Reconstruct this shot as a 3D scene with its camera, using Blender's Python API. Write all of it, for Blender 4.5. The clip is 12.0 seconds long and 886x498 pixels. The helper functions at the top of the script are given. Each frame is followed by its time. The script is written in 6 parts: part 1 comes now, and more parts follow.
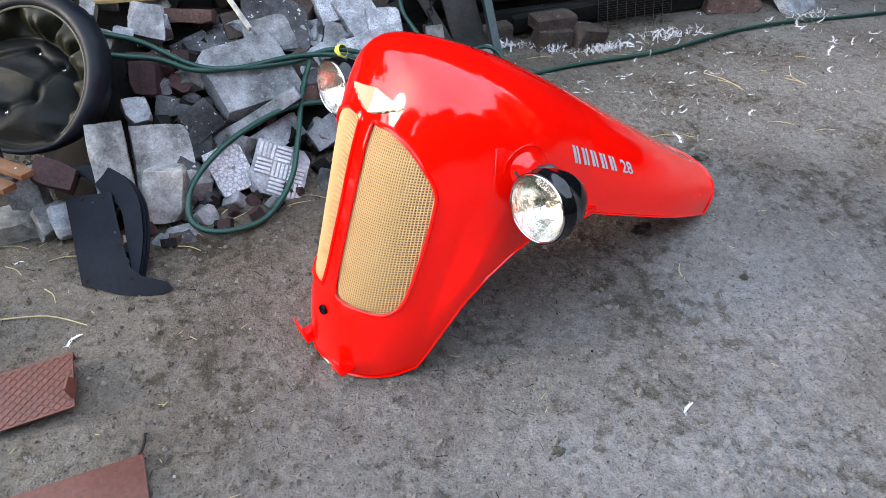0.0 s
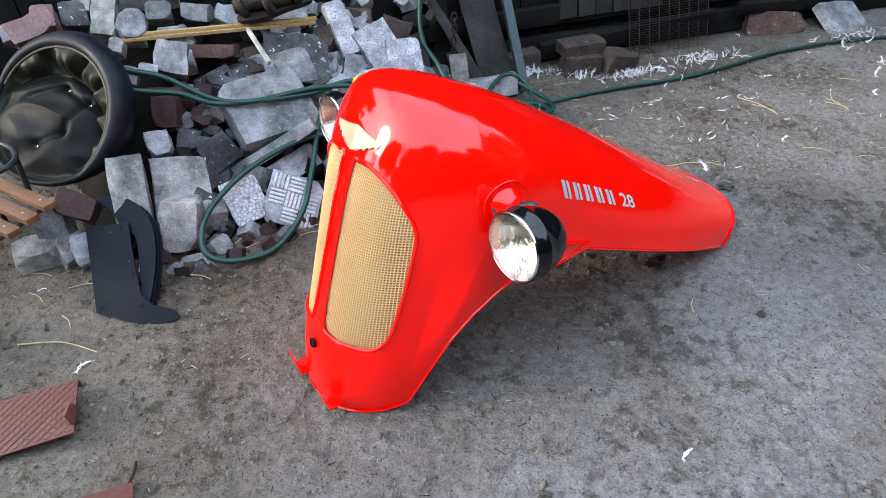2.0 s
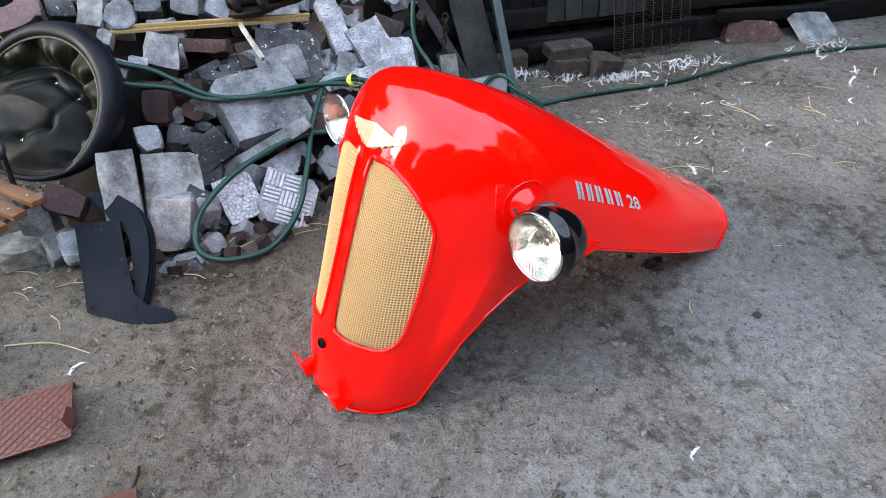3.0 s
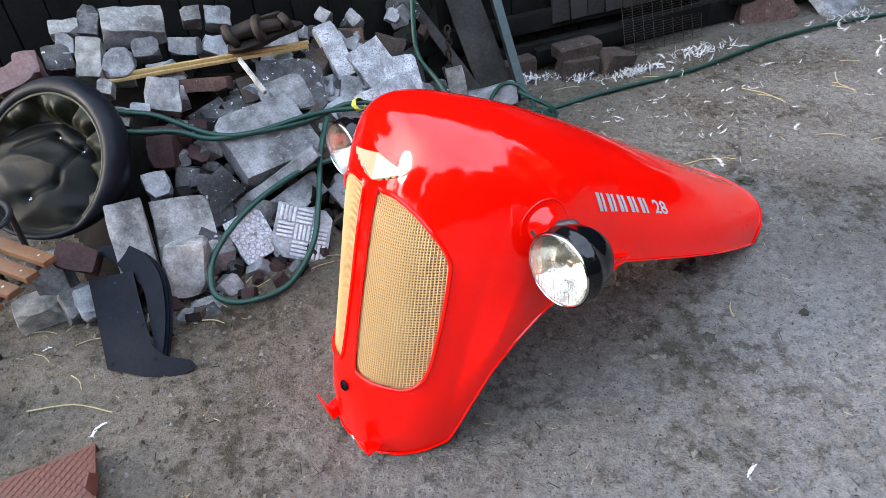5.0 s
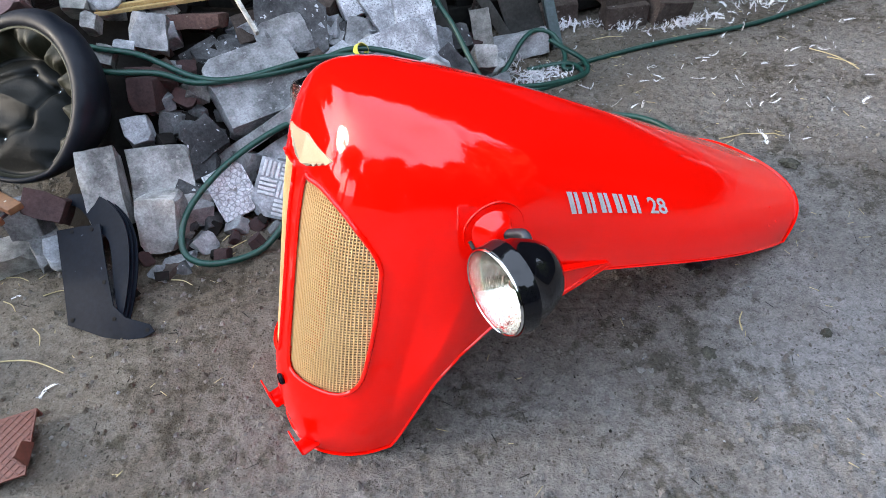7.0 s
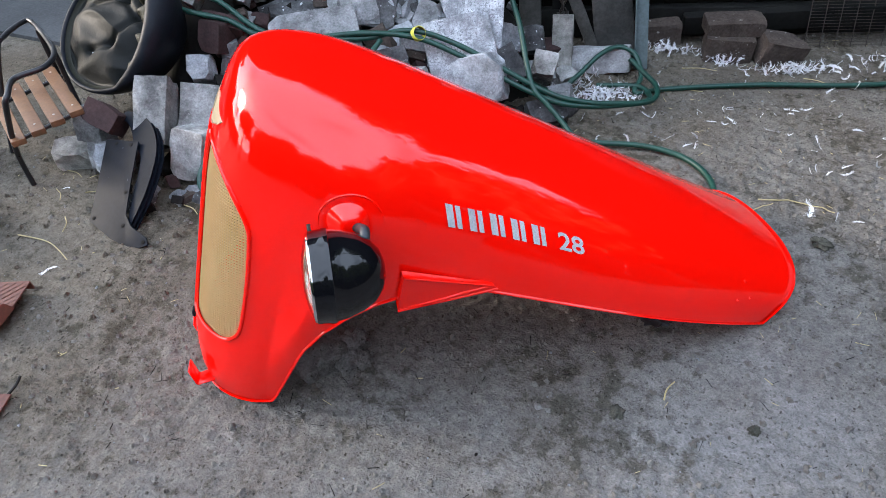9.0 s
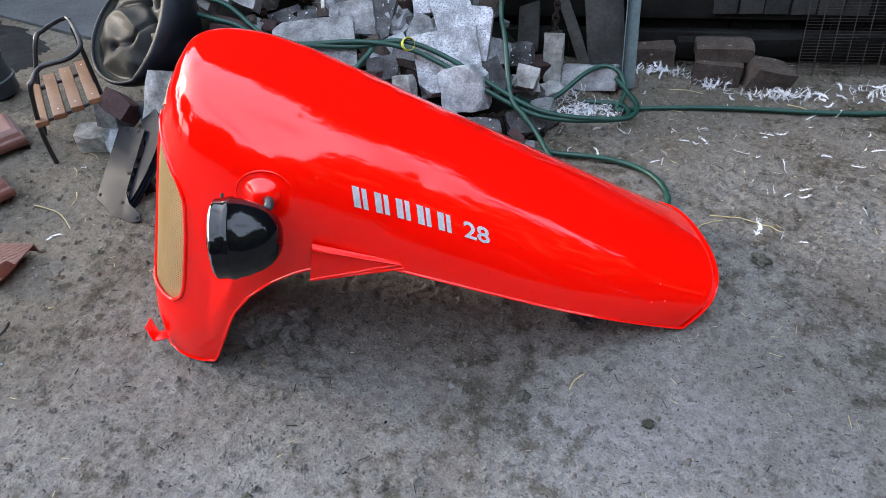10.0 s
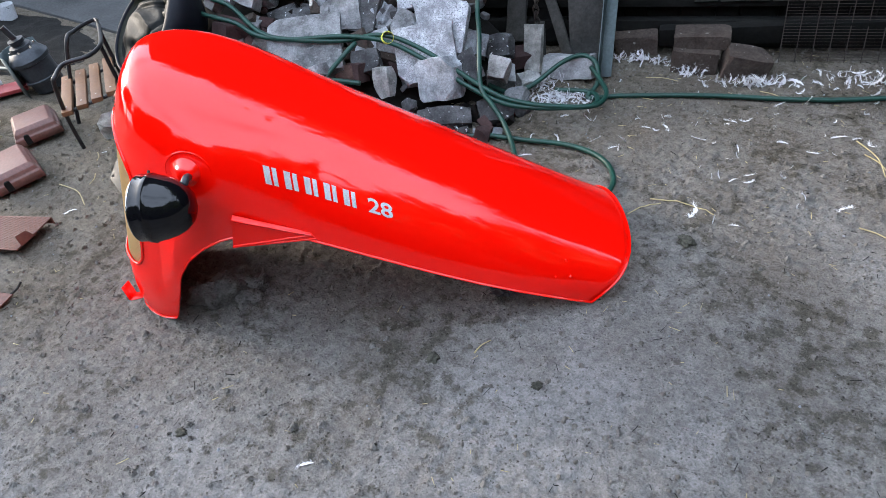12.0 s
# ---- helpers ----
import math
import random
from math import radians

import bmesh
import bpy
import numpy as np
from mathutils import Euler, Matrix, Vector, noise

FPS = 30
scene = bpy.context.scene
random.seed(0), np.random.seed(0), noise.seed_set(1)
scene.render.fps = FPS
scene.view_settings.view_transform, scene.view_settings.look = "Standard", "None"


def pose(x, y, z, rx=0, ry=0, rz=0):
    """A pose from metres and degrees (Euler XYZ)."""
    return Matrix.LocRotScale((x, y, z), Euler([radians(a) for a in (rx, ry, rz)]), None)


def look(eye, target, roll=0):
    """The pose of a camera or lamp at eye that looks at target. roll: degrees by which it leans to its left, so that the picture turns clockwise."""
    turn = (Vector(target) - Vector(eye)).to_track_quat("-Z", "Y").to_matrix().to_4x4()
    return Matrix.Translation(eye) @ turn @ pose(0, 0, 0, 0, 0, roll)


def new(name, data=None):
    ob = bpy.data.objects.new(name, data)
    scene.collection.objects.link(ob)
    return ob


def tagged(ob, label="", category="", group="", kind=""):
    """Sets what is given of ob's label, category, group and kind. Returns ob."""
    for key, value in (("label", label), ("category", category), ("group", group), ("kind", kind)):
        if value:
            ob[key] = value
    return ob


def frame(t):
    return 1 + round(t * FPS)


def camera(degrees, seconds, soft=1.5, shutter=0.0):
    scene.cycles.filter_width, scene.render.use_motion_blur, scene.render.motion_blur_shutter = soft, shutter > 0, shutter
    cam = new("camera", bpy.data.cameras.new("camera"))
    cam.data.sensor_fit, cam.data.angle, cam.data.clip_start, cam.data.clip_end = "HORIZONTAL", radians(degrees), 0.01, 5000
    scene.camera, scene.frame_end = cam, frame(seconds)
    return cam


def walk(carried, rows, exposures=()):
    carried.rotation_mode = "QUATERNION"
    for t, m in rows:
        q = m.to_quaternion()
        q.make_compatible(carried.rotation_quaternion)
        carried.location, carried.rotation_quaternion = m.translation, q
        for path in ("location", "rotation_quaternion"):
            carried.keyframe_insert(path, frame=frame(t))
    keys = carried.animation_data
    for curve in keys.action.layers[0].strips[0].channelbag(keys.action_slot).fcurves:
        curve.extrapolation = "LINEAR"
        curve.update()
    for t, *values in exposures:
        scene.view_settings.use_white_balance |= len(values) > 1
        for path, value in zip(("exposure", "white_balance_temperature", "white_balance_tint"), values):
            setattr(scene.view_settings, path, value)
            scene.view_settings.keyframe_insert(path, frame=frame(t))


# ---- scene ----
cam = camera(67.6, 12.0, soft=0.85)
METRES, EYE, TILT, LEAN, TURN = 2.8, 1.4133, -39.178, -1.44, 0.0
ROWS = [
    (0.0, 0.0, 0.0, 0.0, 0.0, 0.0, -0.0),
    (0.5, 0.0155, 0.0053, 0.0041, 0.76, -0.05, 1.33),
    (1.0, 0.0519, 0.0119, 0.0109, 3.09, 1.44, -1.07),
    (1.5, 0.0831, 0.0072, 0.0105, 6.97, 1.3, -2.22),
    (2.0, 0.0633, 0.0076, 0.0144, 5.02, 1.68, -0.58),
    (2.5, 0.0372, 0.0083, 0.0123, 2.61, 1.91, 0.54),
    (3.0, 0.0193, 0.0079, 0.0124, 1.88, 1.85, -0.87),
    (3.5, -0.0372, 0.0267, 0.021, 0.82, 2.94, 4.02),
    (5.5, 0.0447, 0.0479, 0.0387, 4.9, 1.84, 4.12),
    (6.0, 0.0493, 0.0974, 0.0659, 3.94, 0.08, 4.52),
    (6.5, 0.0755, 0.1175, 0.0802, 4.12, -1.32, 3.46),
    (7.0, 0.1106, 0.1195, 0.0796, 10.06, -3.31, 0.1),
    (9.0, 0.2977, 0.1693, 0.1081, 24.34, -6.0, -13.44),
    (9.5, 0.3815, 0.1747, 0.1083, 29.58, -8.44, -16.05),
    (10.0, 0.4282, 0.1739, 0.1158, 29.82, -5.8, -16.92),
    (10.5, 0.4767, 0.2013, 0.1384, 35.2, -11.0, -18.49),
    (11.0, 0.5335, 0.2237, 0.1643, 39.37, -12.51, -20.17),
    (11.5, 0.5726, 0.2075, 0.1594, 38.47, -10.36, -17.5),
    (12.0, 0.593, 0.1991, 0.1554, 36.89, -8.76, -17.14),
]
walk(cam, [(t, pose(0, 0, EYE, TILT, LEAN, TURN) @ pose(METRES * x, METRES * y, METRES * z, 90 + pitch, roll, yaw)) for t, x, y, z, yaw, pitch, roll in ROWS])

# ---- light ----
SUN_ELEVATION, SUN_TURN = 18.0, -105.0
world = bpy.data.worlds.new("sky")
scene.world = world
world.use_nodes = True
wn, wl = world.node_tree.nodes, world.node_tree.links
sky = wn.new("ShaderNodeTexSky")
sky.sky_type, sky.sun_disc = "NISHITA", False
sky.sun_elevation, sky.sun_rotation = radians(SUN_ELEVATION), radians(SUN_TURN)
sky.air_density, sky.dust_density = 1.0, 1.5
# broken white cloud over the blue
wtc = wn.new("ShaderNodeTexCoord")
wmap = wn.new("ShaderNodeMapping")
wmap.inputs["Scale"].default_value = (1.0, 1.0, 2.2)
wnoise = wn.new("ShaderNodeTexNoise")
wnoise.inputs["Scale"].default_value = 1.7
wnoise.inputs["Detail"].default_value = 5.0
wramp = wn.new("ShaderNodeValToRGB")
wramp.color_ramp.elements[0].position, wramp.color_ramp.elements[1].position = 0.20, 0.50
wmix = wn.new("ShaderNodeMix")
wmix.data_type = "RGBA"
wmix.inputs["B"].default_value = (19.2, 23.0, 29.6, 1)
wl.new(wtc.outputs["Generated"], wmap.inputs["Vector"])
wl.new(wmap.outputs["Vector"], wnoise.inputs["Vector"])
wl.new(wnoise.outputs["Fac"], wramp.inputs["Fac"])
wl.new(wramp.outputs["Color"], wmix.inputs["Factor"])
wl.new(sky.outputs["Color"], wmix.inputs["A"])
# thin cloud glows round the low sun
SUN_WAY = Vector((math.sin(radians(SUN_TURN)) * math.cos(radians(SUN_ELEVATION)), math.cos(radians(SUN_TURN)) * math.cos(radians(SUN_ELEVATION)), math.sin(radians(SUN_ELEVATION))))
wdot = wn.new("ShaderNodeVectorMath")
wdot.operation = "DOT_PRODUCT"
wdot.inputs[1].default_value = SUN_WAY
wl.new(wtc.outputs["Generated"], wdot.inputs[0])
wnear = wn.new("ShaderNodeMath")
wnear.operation, wnear.use_clamp = "MAXIMUM", True
wl.new(wdot.outputs["Value"], wnear.inputs[0])
wnear.inputs[1].default_value = 0.0
whaze = wn.new("ShaderNodeMath")
whaze.operation = "POWER"
wl.new(wnear.outputs[0], whaze.inputs[0])
whaze.inputs[1].default_value = 13.0
wglow = wn.new("ShaderNodeMix")
wglow.data_type, wglow.blend_type = "RGBA", "ADD"
wglow.inputs["B"].default_value = (42, 37, 31, 1)
wl.new(whaze.outputs[0], wglow.inputs["Factor"])
wl.new(wmix.outputs["Result"], wglow.inputs["A"])
wl.new(wglow.outputs["Result"], wn["Background"].inputs["Color"])
wn["Background"].inputs["Strength"].default_value = 0.08

sun_data = bpy.data.lights.new("sun", "SUN")
sun_data.energy, sun_data.angle, sun_data.color = 4.0, radians(14), (1.0, 0.88, 0.74)
sun = new("sun", sun_data)
sun.matrix_world = look(SUN_WAY * 20, (0, 0, 0))
scene.view_settings.exposure = 1.01


# ---- materials ----
def material(name, a, b, scale=8.0, rough=0.8, bump=0.2, fine=90.0, metal=0.0, coat=0.0, speck=None, speck_scale=60.0, speck_at=0.62, vary=0.12, bump_size=0.004, rough_vary=0.15, grain_dark=0.62, mid=0.0, mid_scale=12.0):
    """Two colours mixed by coarse noise, darkened by fine grain, optional specks, bump at two scales, a tint of its own for each object."""
    m = bpy.data.materials.new(name)
    m.use_nodes = True
    n, l = m.node_tree.nodes, m.node_tree.links
    p = n["Principled BSDF"]
    tc = n.new("ShaderNodeTexCoord")
    info = n.new("ShaderNodeObjectInfo")
    shift = n.new("ShaderNodeVectorMath")
    shift.operation = "ADD"
    scl = n.new("ShaderNodeVectorMath")
    scl.operation = "SCALE"
    scl.inputs[0].default_value = (7.0, 3.0, 5.0)
    l.new(info.outputs["Random"], scl.inputs["Scale"])
    l.new(tc.outputs["Object"], shift.inputs[0])
    l.new(scl.outputs["Vector"], shift.inputs[1])

    def noisy(s, detail, roughness=0.6):
        t = n.new("ShaderNodeTexNoise")
        t.inputs["Scale"].default_value, t.inputs["Detail"].default_value, t.inputs["Roughness"].default_value = s, detail, roughness
        l.new(shift.outputs["Vector"], t.inputs["Vector"])
        return t.outputs["Fac"]

    def mixed(kind, fac, x, y):
        t = n.new("ShaderNodeMix")
        t.data_type, t.blend_type = "RGBA", kind
        for socket, value in (("Factor", fac), ("A", x), ("B", y)):
            if isinstance(value, (float, int)):
                t.inputs[socket].default_value = value
            elif isinstance(value, tuple):
                t.inputs[socket].default_value = (*value, 1)
            else:
                l.new(value, t.inputs[socket])
        return t.outputs["Result"]

    def ramp(fac, lo, hi, c0=(0, 0, 0, 1), c1=(1, 1, 1, 1)):
        t = n.new("ShaderNodeValToRGB")
        t.color_ramp.elements[0].position, t.color_ramp.elements[1].position = lo, hi
        t.color_ramp.elements[0].color, t.color_ramp.elements[1].color = c0, c1
        l.new(fac, t.inputs["Fac"])
        return t.outputs["Color"]

    coarse, grain = noisy(scale, 6.0), noisy(fine, 4.0, 0.7)
    colour = mixed("MIX", ramp(coarse, 0.32, 0.68), a, b)
    lumps = None
    colour = mixed("MULTIPLY", 1.0, colour, ramp(grain, 0.25, 0.7, (grain_dark,) * 3 + (1,), (1 + (1 - grain_dark) * 0.32,) * 3 + (1,)))
    if mid:
        lumps = noisy(mid_scale, 5.0, 0.65)
        colour = mixed("MULTIPLY", 1.0, colour, ramp(lumps, 0.34, 0.64, (1 - mid,) * 3 + (1,), (1 + mid * 0.35,) * 3 + (1,)))
    if speck:
        colour = mixed("MIX", ramp(noisy(speck_scale, 2.0), speck_at, speck_at + 0.05), colour, speck)
    if vary:
        colour = mixed("MULTIPLY", 1.0, colour, ramp(info.outputs["Random"], 0.0, 1.0, (1 - vary,) * 3 + (1,), (1 + vary,) * 3 + (1,)))
    l.new(colour, p.inputs["Base Color"])
    l.new(ramp(coarse, 0.2, 0.8, (max(0.02, rough - rough_vary),) * 3 + (1,), (min(1, rough + rough_vary),) * 3 + (1,)), p.inputs["Roughness"])
    p.inputs["Metallic"].default_value = metal
    p.inputs["Specular IOR Level"].default_value = 0.10 if rough >= 0.8 else 0.4
    p.inputs["Coat Weight"].default_value = coat
    p.inputs["Coat Roughness"].default_value = 0.04
    if bump:
        add = n.new("ShaderNodeMath")
        add.operation = "MULTIPLY_ADD"
        l.new(lumps if mid else coarse, add.inputs[0])
        add.inputs[1].default_value = 1.5
        l.new(grain, add.inputs[2])
        bm = n.new("ShaderNodeBump")
        bm.inputs["Strength"].default_value, bm.inputs["Distance"].default_value = bump, bump_size
        l.new(add.outputs[0], bm.inputs["Height"])
        l.new(bm.outputs["Normal"], p.inputs["Normal"])
    return m


EARTH = material("packed_earth", (0.154, 0.137, 0.120), (0.250, 0.240, 0.231), 2.4, 0.95, 0.9, 150.0, vary=0, bump_size=0.009, grain_dark=0.56, mid=0.28, mid_scale=36.0, speck=(0.075, 0.07, 0.055), speck_scale=75.0, speck_at=0.675)
# browner, darker soil towards the heap and the back wall, with a wandering edge
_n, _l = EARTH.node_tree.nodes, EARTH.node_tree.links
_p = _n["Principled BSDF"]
_plain = _p.inputs["Base Color"].links[0].from_socket
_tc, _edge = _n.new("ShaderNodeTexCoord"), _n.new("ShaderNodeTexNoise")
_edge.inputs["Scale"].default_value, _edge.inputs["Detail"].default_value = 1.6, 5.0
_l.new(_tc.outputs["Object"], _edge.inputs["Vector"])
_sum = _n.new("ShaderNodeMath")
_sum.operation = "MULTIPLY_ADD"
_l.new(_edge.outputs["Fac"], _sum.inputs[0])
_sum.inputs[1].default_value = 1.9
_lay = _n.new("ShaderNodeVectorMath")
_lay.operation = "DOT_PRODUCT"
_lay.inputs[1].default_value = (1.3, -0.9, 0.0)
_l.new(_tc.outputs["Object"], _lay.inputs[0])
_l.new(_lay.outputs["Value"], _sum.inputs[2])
_away = _n.new("ShaderNodeMapRange")
_away.inputs["From Min"].default_value, _away.inputs["From Max"].default_value = -1.3, 0.5
_l.new(_sum.outputs[0], _away.inputs["Value"])
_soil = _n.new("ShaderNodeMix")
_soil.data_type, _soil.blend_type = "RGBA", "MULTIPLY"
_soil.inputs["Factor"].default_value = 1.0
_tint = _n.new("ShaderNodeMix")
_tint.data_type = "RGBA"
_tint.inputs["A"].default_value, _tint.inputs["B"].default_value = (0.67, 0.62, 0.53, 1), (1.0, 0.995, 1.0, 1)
_l.new(_away.outputs["Result"], _tint.inputs["Factor"])
_l.new(_plain, _soil.inputs["A"])
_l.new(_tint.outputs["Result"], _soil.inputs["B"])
# damp dark blotches, a few centimetres across, gathered in drifts
_blot, _drift = _n.new("ShaderNodeTexNoise"), _n.new("ShaderNodeTexNoise")
_blot.inputs["Scale"].default_value, _blot.inputs["Detail"].default_value, _blot.inputs["Roughness"].default_value = 17.0, 7.0, 0.72
_drift.inputs["Scale"].default_value, _drift.inputs["Detail"].default_value = 2.1, 4.0
_both = _n.new("ShaderNodeMath")
_both.operation = "MULTIPLY_ADD"
_both.inputs[1].default_value = 0.55
for _t in (_blot, _drift):
    _l.new(_tc.outputs["Object"], _t.inputs["Vector"])
_l.new(_drift.outputs["Fac"], _both.inputs[0])
_l.new(_blot.outputs["Fac"], _both.inputs[2])
_damp = _n.new("ShaderNodeMapRange")
_damp.inputs["From Min"].default_value, _damp.inputs["From Max"].default_value = 0.80, 0.92
_l.new(_both.outputs[0], _damp.inputs["Value"])
_stain = _n.new("ShaderNodeMix")
_stain.data_type, _stain.blend_type = "RGBA", "MULTIPLY"
_stain.inputs["B"].default_value = (0.50, 0.49, 0.44, 1)
_l.new(_damp.outputs["Result"], _stain.inputs["Factor"])
_l.new(_soil.outputs["Result"], _stain.inputs["A"])
# crumbs: single grains under a centimetre, some paler and some darker than the soil
_cell = _n.new("ShaderNodeTexVoronoi")
_cell.inputs["Scale"].default_value = 105.0
_warp = _n.new("ShaderNodeVectorMath")
_warp.operation = "MULTIPLY_ADD"
_wob = _n.new("ShaderNodeTexNoise")
_wob.inputs["Scale"].default_value, _wob.inputs["Detail"].default_value = 130.0, 2.0
_l.new(_tc.outputs["Object"], _wob.inputs["Vector"])
_l.new(_wob.outputs["Color"], _warp.inputs[0])
_warp.inputs[1].default_value = (0.012, 0.012, 0.012)
_l.new(_tc.outputs["Object"], _warp.inputs[2])
_l.new(_warp.outputs["Vector"], _cell.inputs["Vector"])
_pick = _n.new("ShaderNodeSeparateColor")
_l.new(_cell.outputs["Color"], _pick.inputs["Color"])
_round, _some, _grain = _n.new("ShaderNodeMapRange"), _n.new("ShaderNodeMapRange"), _n.new("ShaderNodeMath")
_round.inputs["From Min"].default_value, _round.inputs["From Max"].default_value = 0.42, 0.22
_some.inputs["From Min"].default_value, _some.inputs["From Max"].default_value = 0.60, 0.72
_l.new(_cell.outputs["Distance"], _round.inputs["Value"])
_l.new(_pick.outputs["Red"], _some.inputs["Value"])
_grain.operation = "MULTIPLY"
_l.new(_round.outputs["Result"], _grain.inputs[0])
_l.new(_some.outputs["Result"], _grain.inputs[1])
_shade = _n.new("ShaderNodeValToRGB")
_shade.color_ramp.elements[0].color, _shade.color_ramp.elements[1].color = (0.30, 0.29, 0.26, 1), (1.36, 1.34, 1.31, 1)
_l.new(_pick.outputs["Green"], _shade.inputs["Fac"])
_crumb = _n.new("ShaderNodeMix")
_crumb.data_type, _crumb.blend_type = "RGBA", "MULTIPLY"
_l.new(_grain.outputs[0], _crumb.inputs["Factor"])
_l.new(_stain.outputs["Result"], _crumb.inputs["A"])
_l.new(_shade.outputs["Color"], _crumb.inputs["B"])
_l.new(_crumb.outputs["Result"], _p.inputs["Base Color"])
_raise = _n.new("ShaderNodeBump")
_raise.inputs["Strength"].default_value, _raise.inputs["Distance"].default_value = 0.8, 0.003
_l.new(_grain.outputs[0], _raise.inputs["Height"])
_l.new(_p.inputs["Normal"].links[0].from_socket, _raise.inputs["Normal"])
_l.new(_raise.outputs["Normal"], _p.inputs["Normal"])
CLOD = material("earth_clods", (0.102, 0.091, 0.077), (0.209, 0.194, 0.176), 9.0, 0.95, 0.6, 120.0, vary=0)
RED_PAINT = material("red_enamel", (0.95, 0.0035, 0.001), (0.92, 0.0035, 0.001), 2.0, 0.35, 0.0, 60.0, coat=1.0, vary=0, rough_vary=0.04, grain_dark=0.985)
RED_PAINT.node_tree.nodes["Principled BSDF"].inputs["Specular IOR Level"].default_value = 0.0
RED_PAINT.node_tree.nodes["Principled BSDF"].inputs["Coat IOR"].default_value = 1.51
GOLD_MESH = material("gold_lacquered_mesh", (0.530, 0.335, 0.145), (0.575, 0.375, 0.175), 12.0, 0.42, 0.0, 200.0, metal=0.1, vary=0, grain_dark=0.9)
BRASS = material("pale_brass", (0.360, 0.273, 0.164), (0.404, 0.316, 0.202), 20.0, 0.35, 0.05, 200.0, metal=0.15, vary=0, grain_dark=0.9)
SILVER = material("silver_foil_letters", (0.527, 0.510, 0.527), (0.612, 0.595, 0.612), 30.0, 0.4, 0.0, 300.0, metal=0.3, vary=0)
BLACK_ENAMEL = material("black_enamel", (0.003, 0.003, 0.004), (0.004, 0.004, 0.005), 4.0, 0.05, 0.0, 90.0, coat=0.0, vary=0, rough_vary=0.02, grain_dark=0.98)
CHROME = material("chrome", (0.75, 0.74, 0.72), (0.82, 0.81, 0.80), 20.0, 0.08, 0.0, 90.0, metal=1.0, vary=0, rough_vary=0.03)
REFLECTOR = material("reflector", (0.78, 0.74, 0.66), (0.86, 0.83, 0.76), 20.0, 0.14, 0.3, 60.0, metal=1.0, vary=0, rough_vary=0.05, bump_size=0.004)
CONCRETE = material("concrete", (0.121, 0.123, 0.125), (0.324, 0.329, 0.337), 8.0, 0.92, 1.0, 120.0, grain_dark=0.56, bump_size=0.004, speck=(0.201, 0.201, 0.204), speck_scale=45.0, mid=0.50, mid_scale=13.0, vary=0.22)
CONCRETE_LIGHT = material("pale_concrete", (0.169, 0.178, 0.191), (0.407, 0.423, 0.445), 8.0, 0.9, 1.0, 120.0, grain_dark=0.56, bump_size=0.004, speck=(0.298, 0.307, 0.321), speck_scale=40.0, speck_at=0.66, mid=0.50, mid_scale=13.0, vary=0.22)
CONCRETE_DARK = material("weathered_concrete", (0.037, 0.037, 0.039), (0.116, 0.118, 0.121), 8.0, 0.93, 1.0, 120.0, grain_dark=0.56, bump_size=0.004, speck=(0.400, 0.413, 0.431), speck_scale=50.0, speck_at=0.66, mid=0.50, mid_scale=13.0, vary=0.22)
CONCRETE_WARM = material("sandy_concrete", (0.146, 0.145, 0.139), (0.422, 0.420, 0.410), 8.0, 0.93, 1.0, 120.0, grain_dark=0.56, bump_size=0.004, speck=(0.243, 0.236, 0.223), speck_scale=55.0, mid=0.50, mid_scale=13.0, vary=0.22)
TERRAZZO = material("pebbled_concrete", (0.489, 0.504, 0.527), (0.644, 0.663, 0.694), 40.0, 0.85, 0.9, 70.0, speck=(0.378, 0.374, 0.376), speck_scale=75.0, speck_at=0.55, bump_size=0.01, vary=0.22)
GRANITE = material("speckled_artificial_stone", (0.218, 0.224, 0.238), (0.516, 0.531, 0.563), 8.0, 0.85, 0.8, 170.0, grain_dark=0.50, bump_size=0.004, speck=(0.17, 0.175, 0.19), speck_scale=120.0, speck_at=0.56, vary=0.22, mid=0.35, mid_scale=16.0)
LIMESTONE = material("pale_limestone", (0.191, 0.189, 0.175), (0.451, 0.440, 0.406), 8.0, 0.92, 0.8, 170.0, grain_dark=0.66, bump_size=0.004, vary=0.22, mid=0.35, mid_scale=16.0)
TILE_PALE = material("pale_cement_tile", (0.420, 0.430, 0.440), (0.588, 0.598, 0.609), 24.0, 0.88, 0.6, 110.0, grain_dark=0.6)
BRICK_RED = material("red_brick", (0.073, 0.043, 0.037), (0.129, 0.083, 0.071), 16.0, 0.92, 0.8, 90.0, speck=(0.24, 0.22, 0.20), speck_scale=30.0, speck_at=0.66, grain_dark=0.5)
BRICK_DARK = material("sooty_brick", (0.034, 0.0221, 0.0221), (0.068, 0.042, 0.040), 10.0, 0.9, 0.5, 90.0)
BRICK_BROWN = material("brown_brick", (0.043, 0.033, 0.0281), (0.087, 0.070, 0.060), 14.0, 0.92, 0.8, 90.0, speck=(0.20, 0.19, 0.18), speck_scale=34.0, speck_at=0.68, grain_dark=0.5)
# near-black: shade in heap gaps and bolt holes, also dark grit
SHADE_GRIT = material("gap_shade_and_grit", (0.006, 0.006, 0.005), (0.016, 0.014, 0.013), 9.0, 0.95, 0.5, 90.0, vary=0)
BRICK_PINK = material("pink_brick", (0.166, 0.102, 0.097), (0.212, 0.143, 0.139), 10.0, 0.92, 0.5, 90.0)
HOSE_GREEN = material("green_rubber_hose", (0.0048, 0.036, 0.0264), (0.0088, 0.053, 0.038), 14.0, 0.45, 0.15, 120.0, vary=0)
TAPE_YELLOW = material("yellow_tape", (0.55, 0.55, 0.06), (0.65, 0.62, 0.1), 30.0, 0.5, 0.1, vary=0)
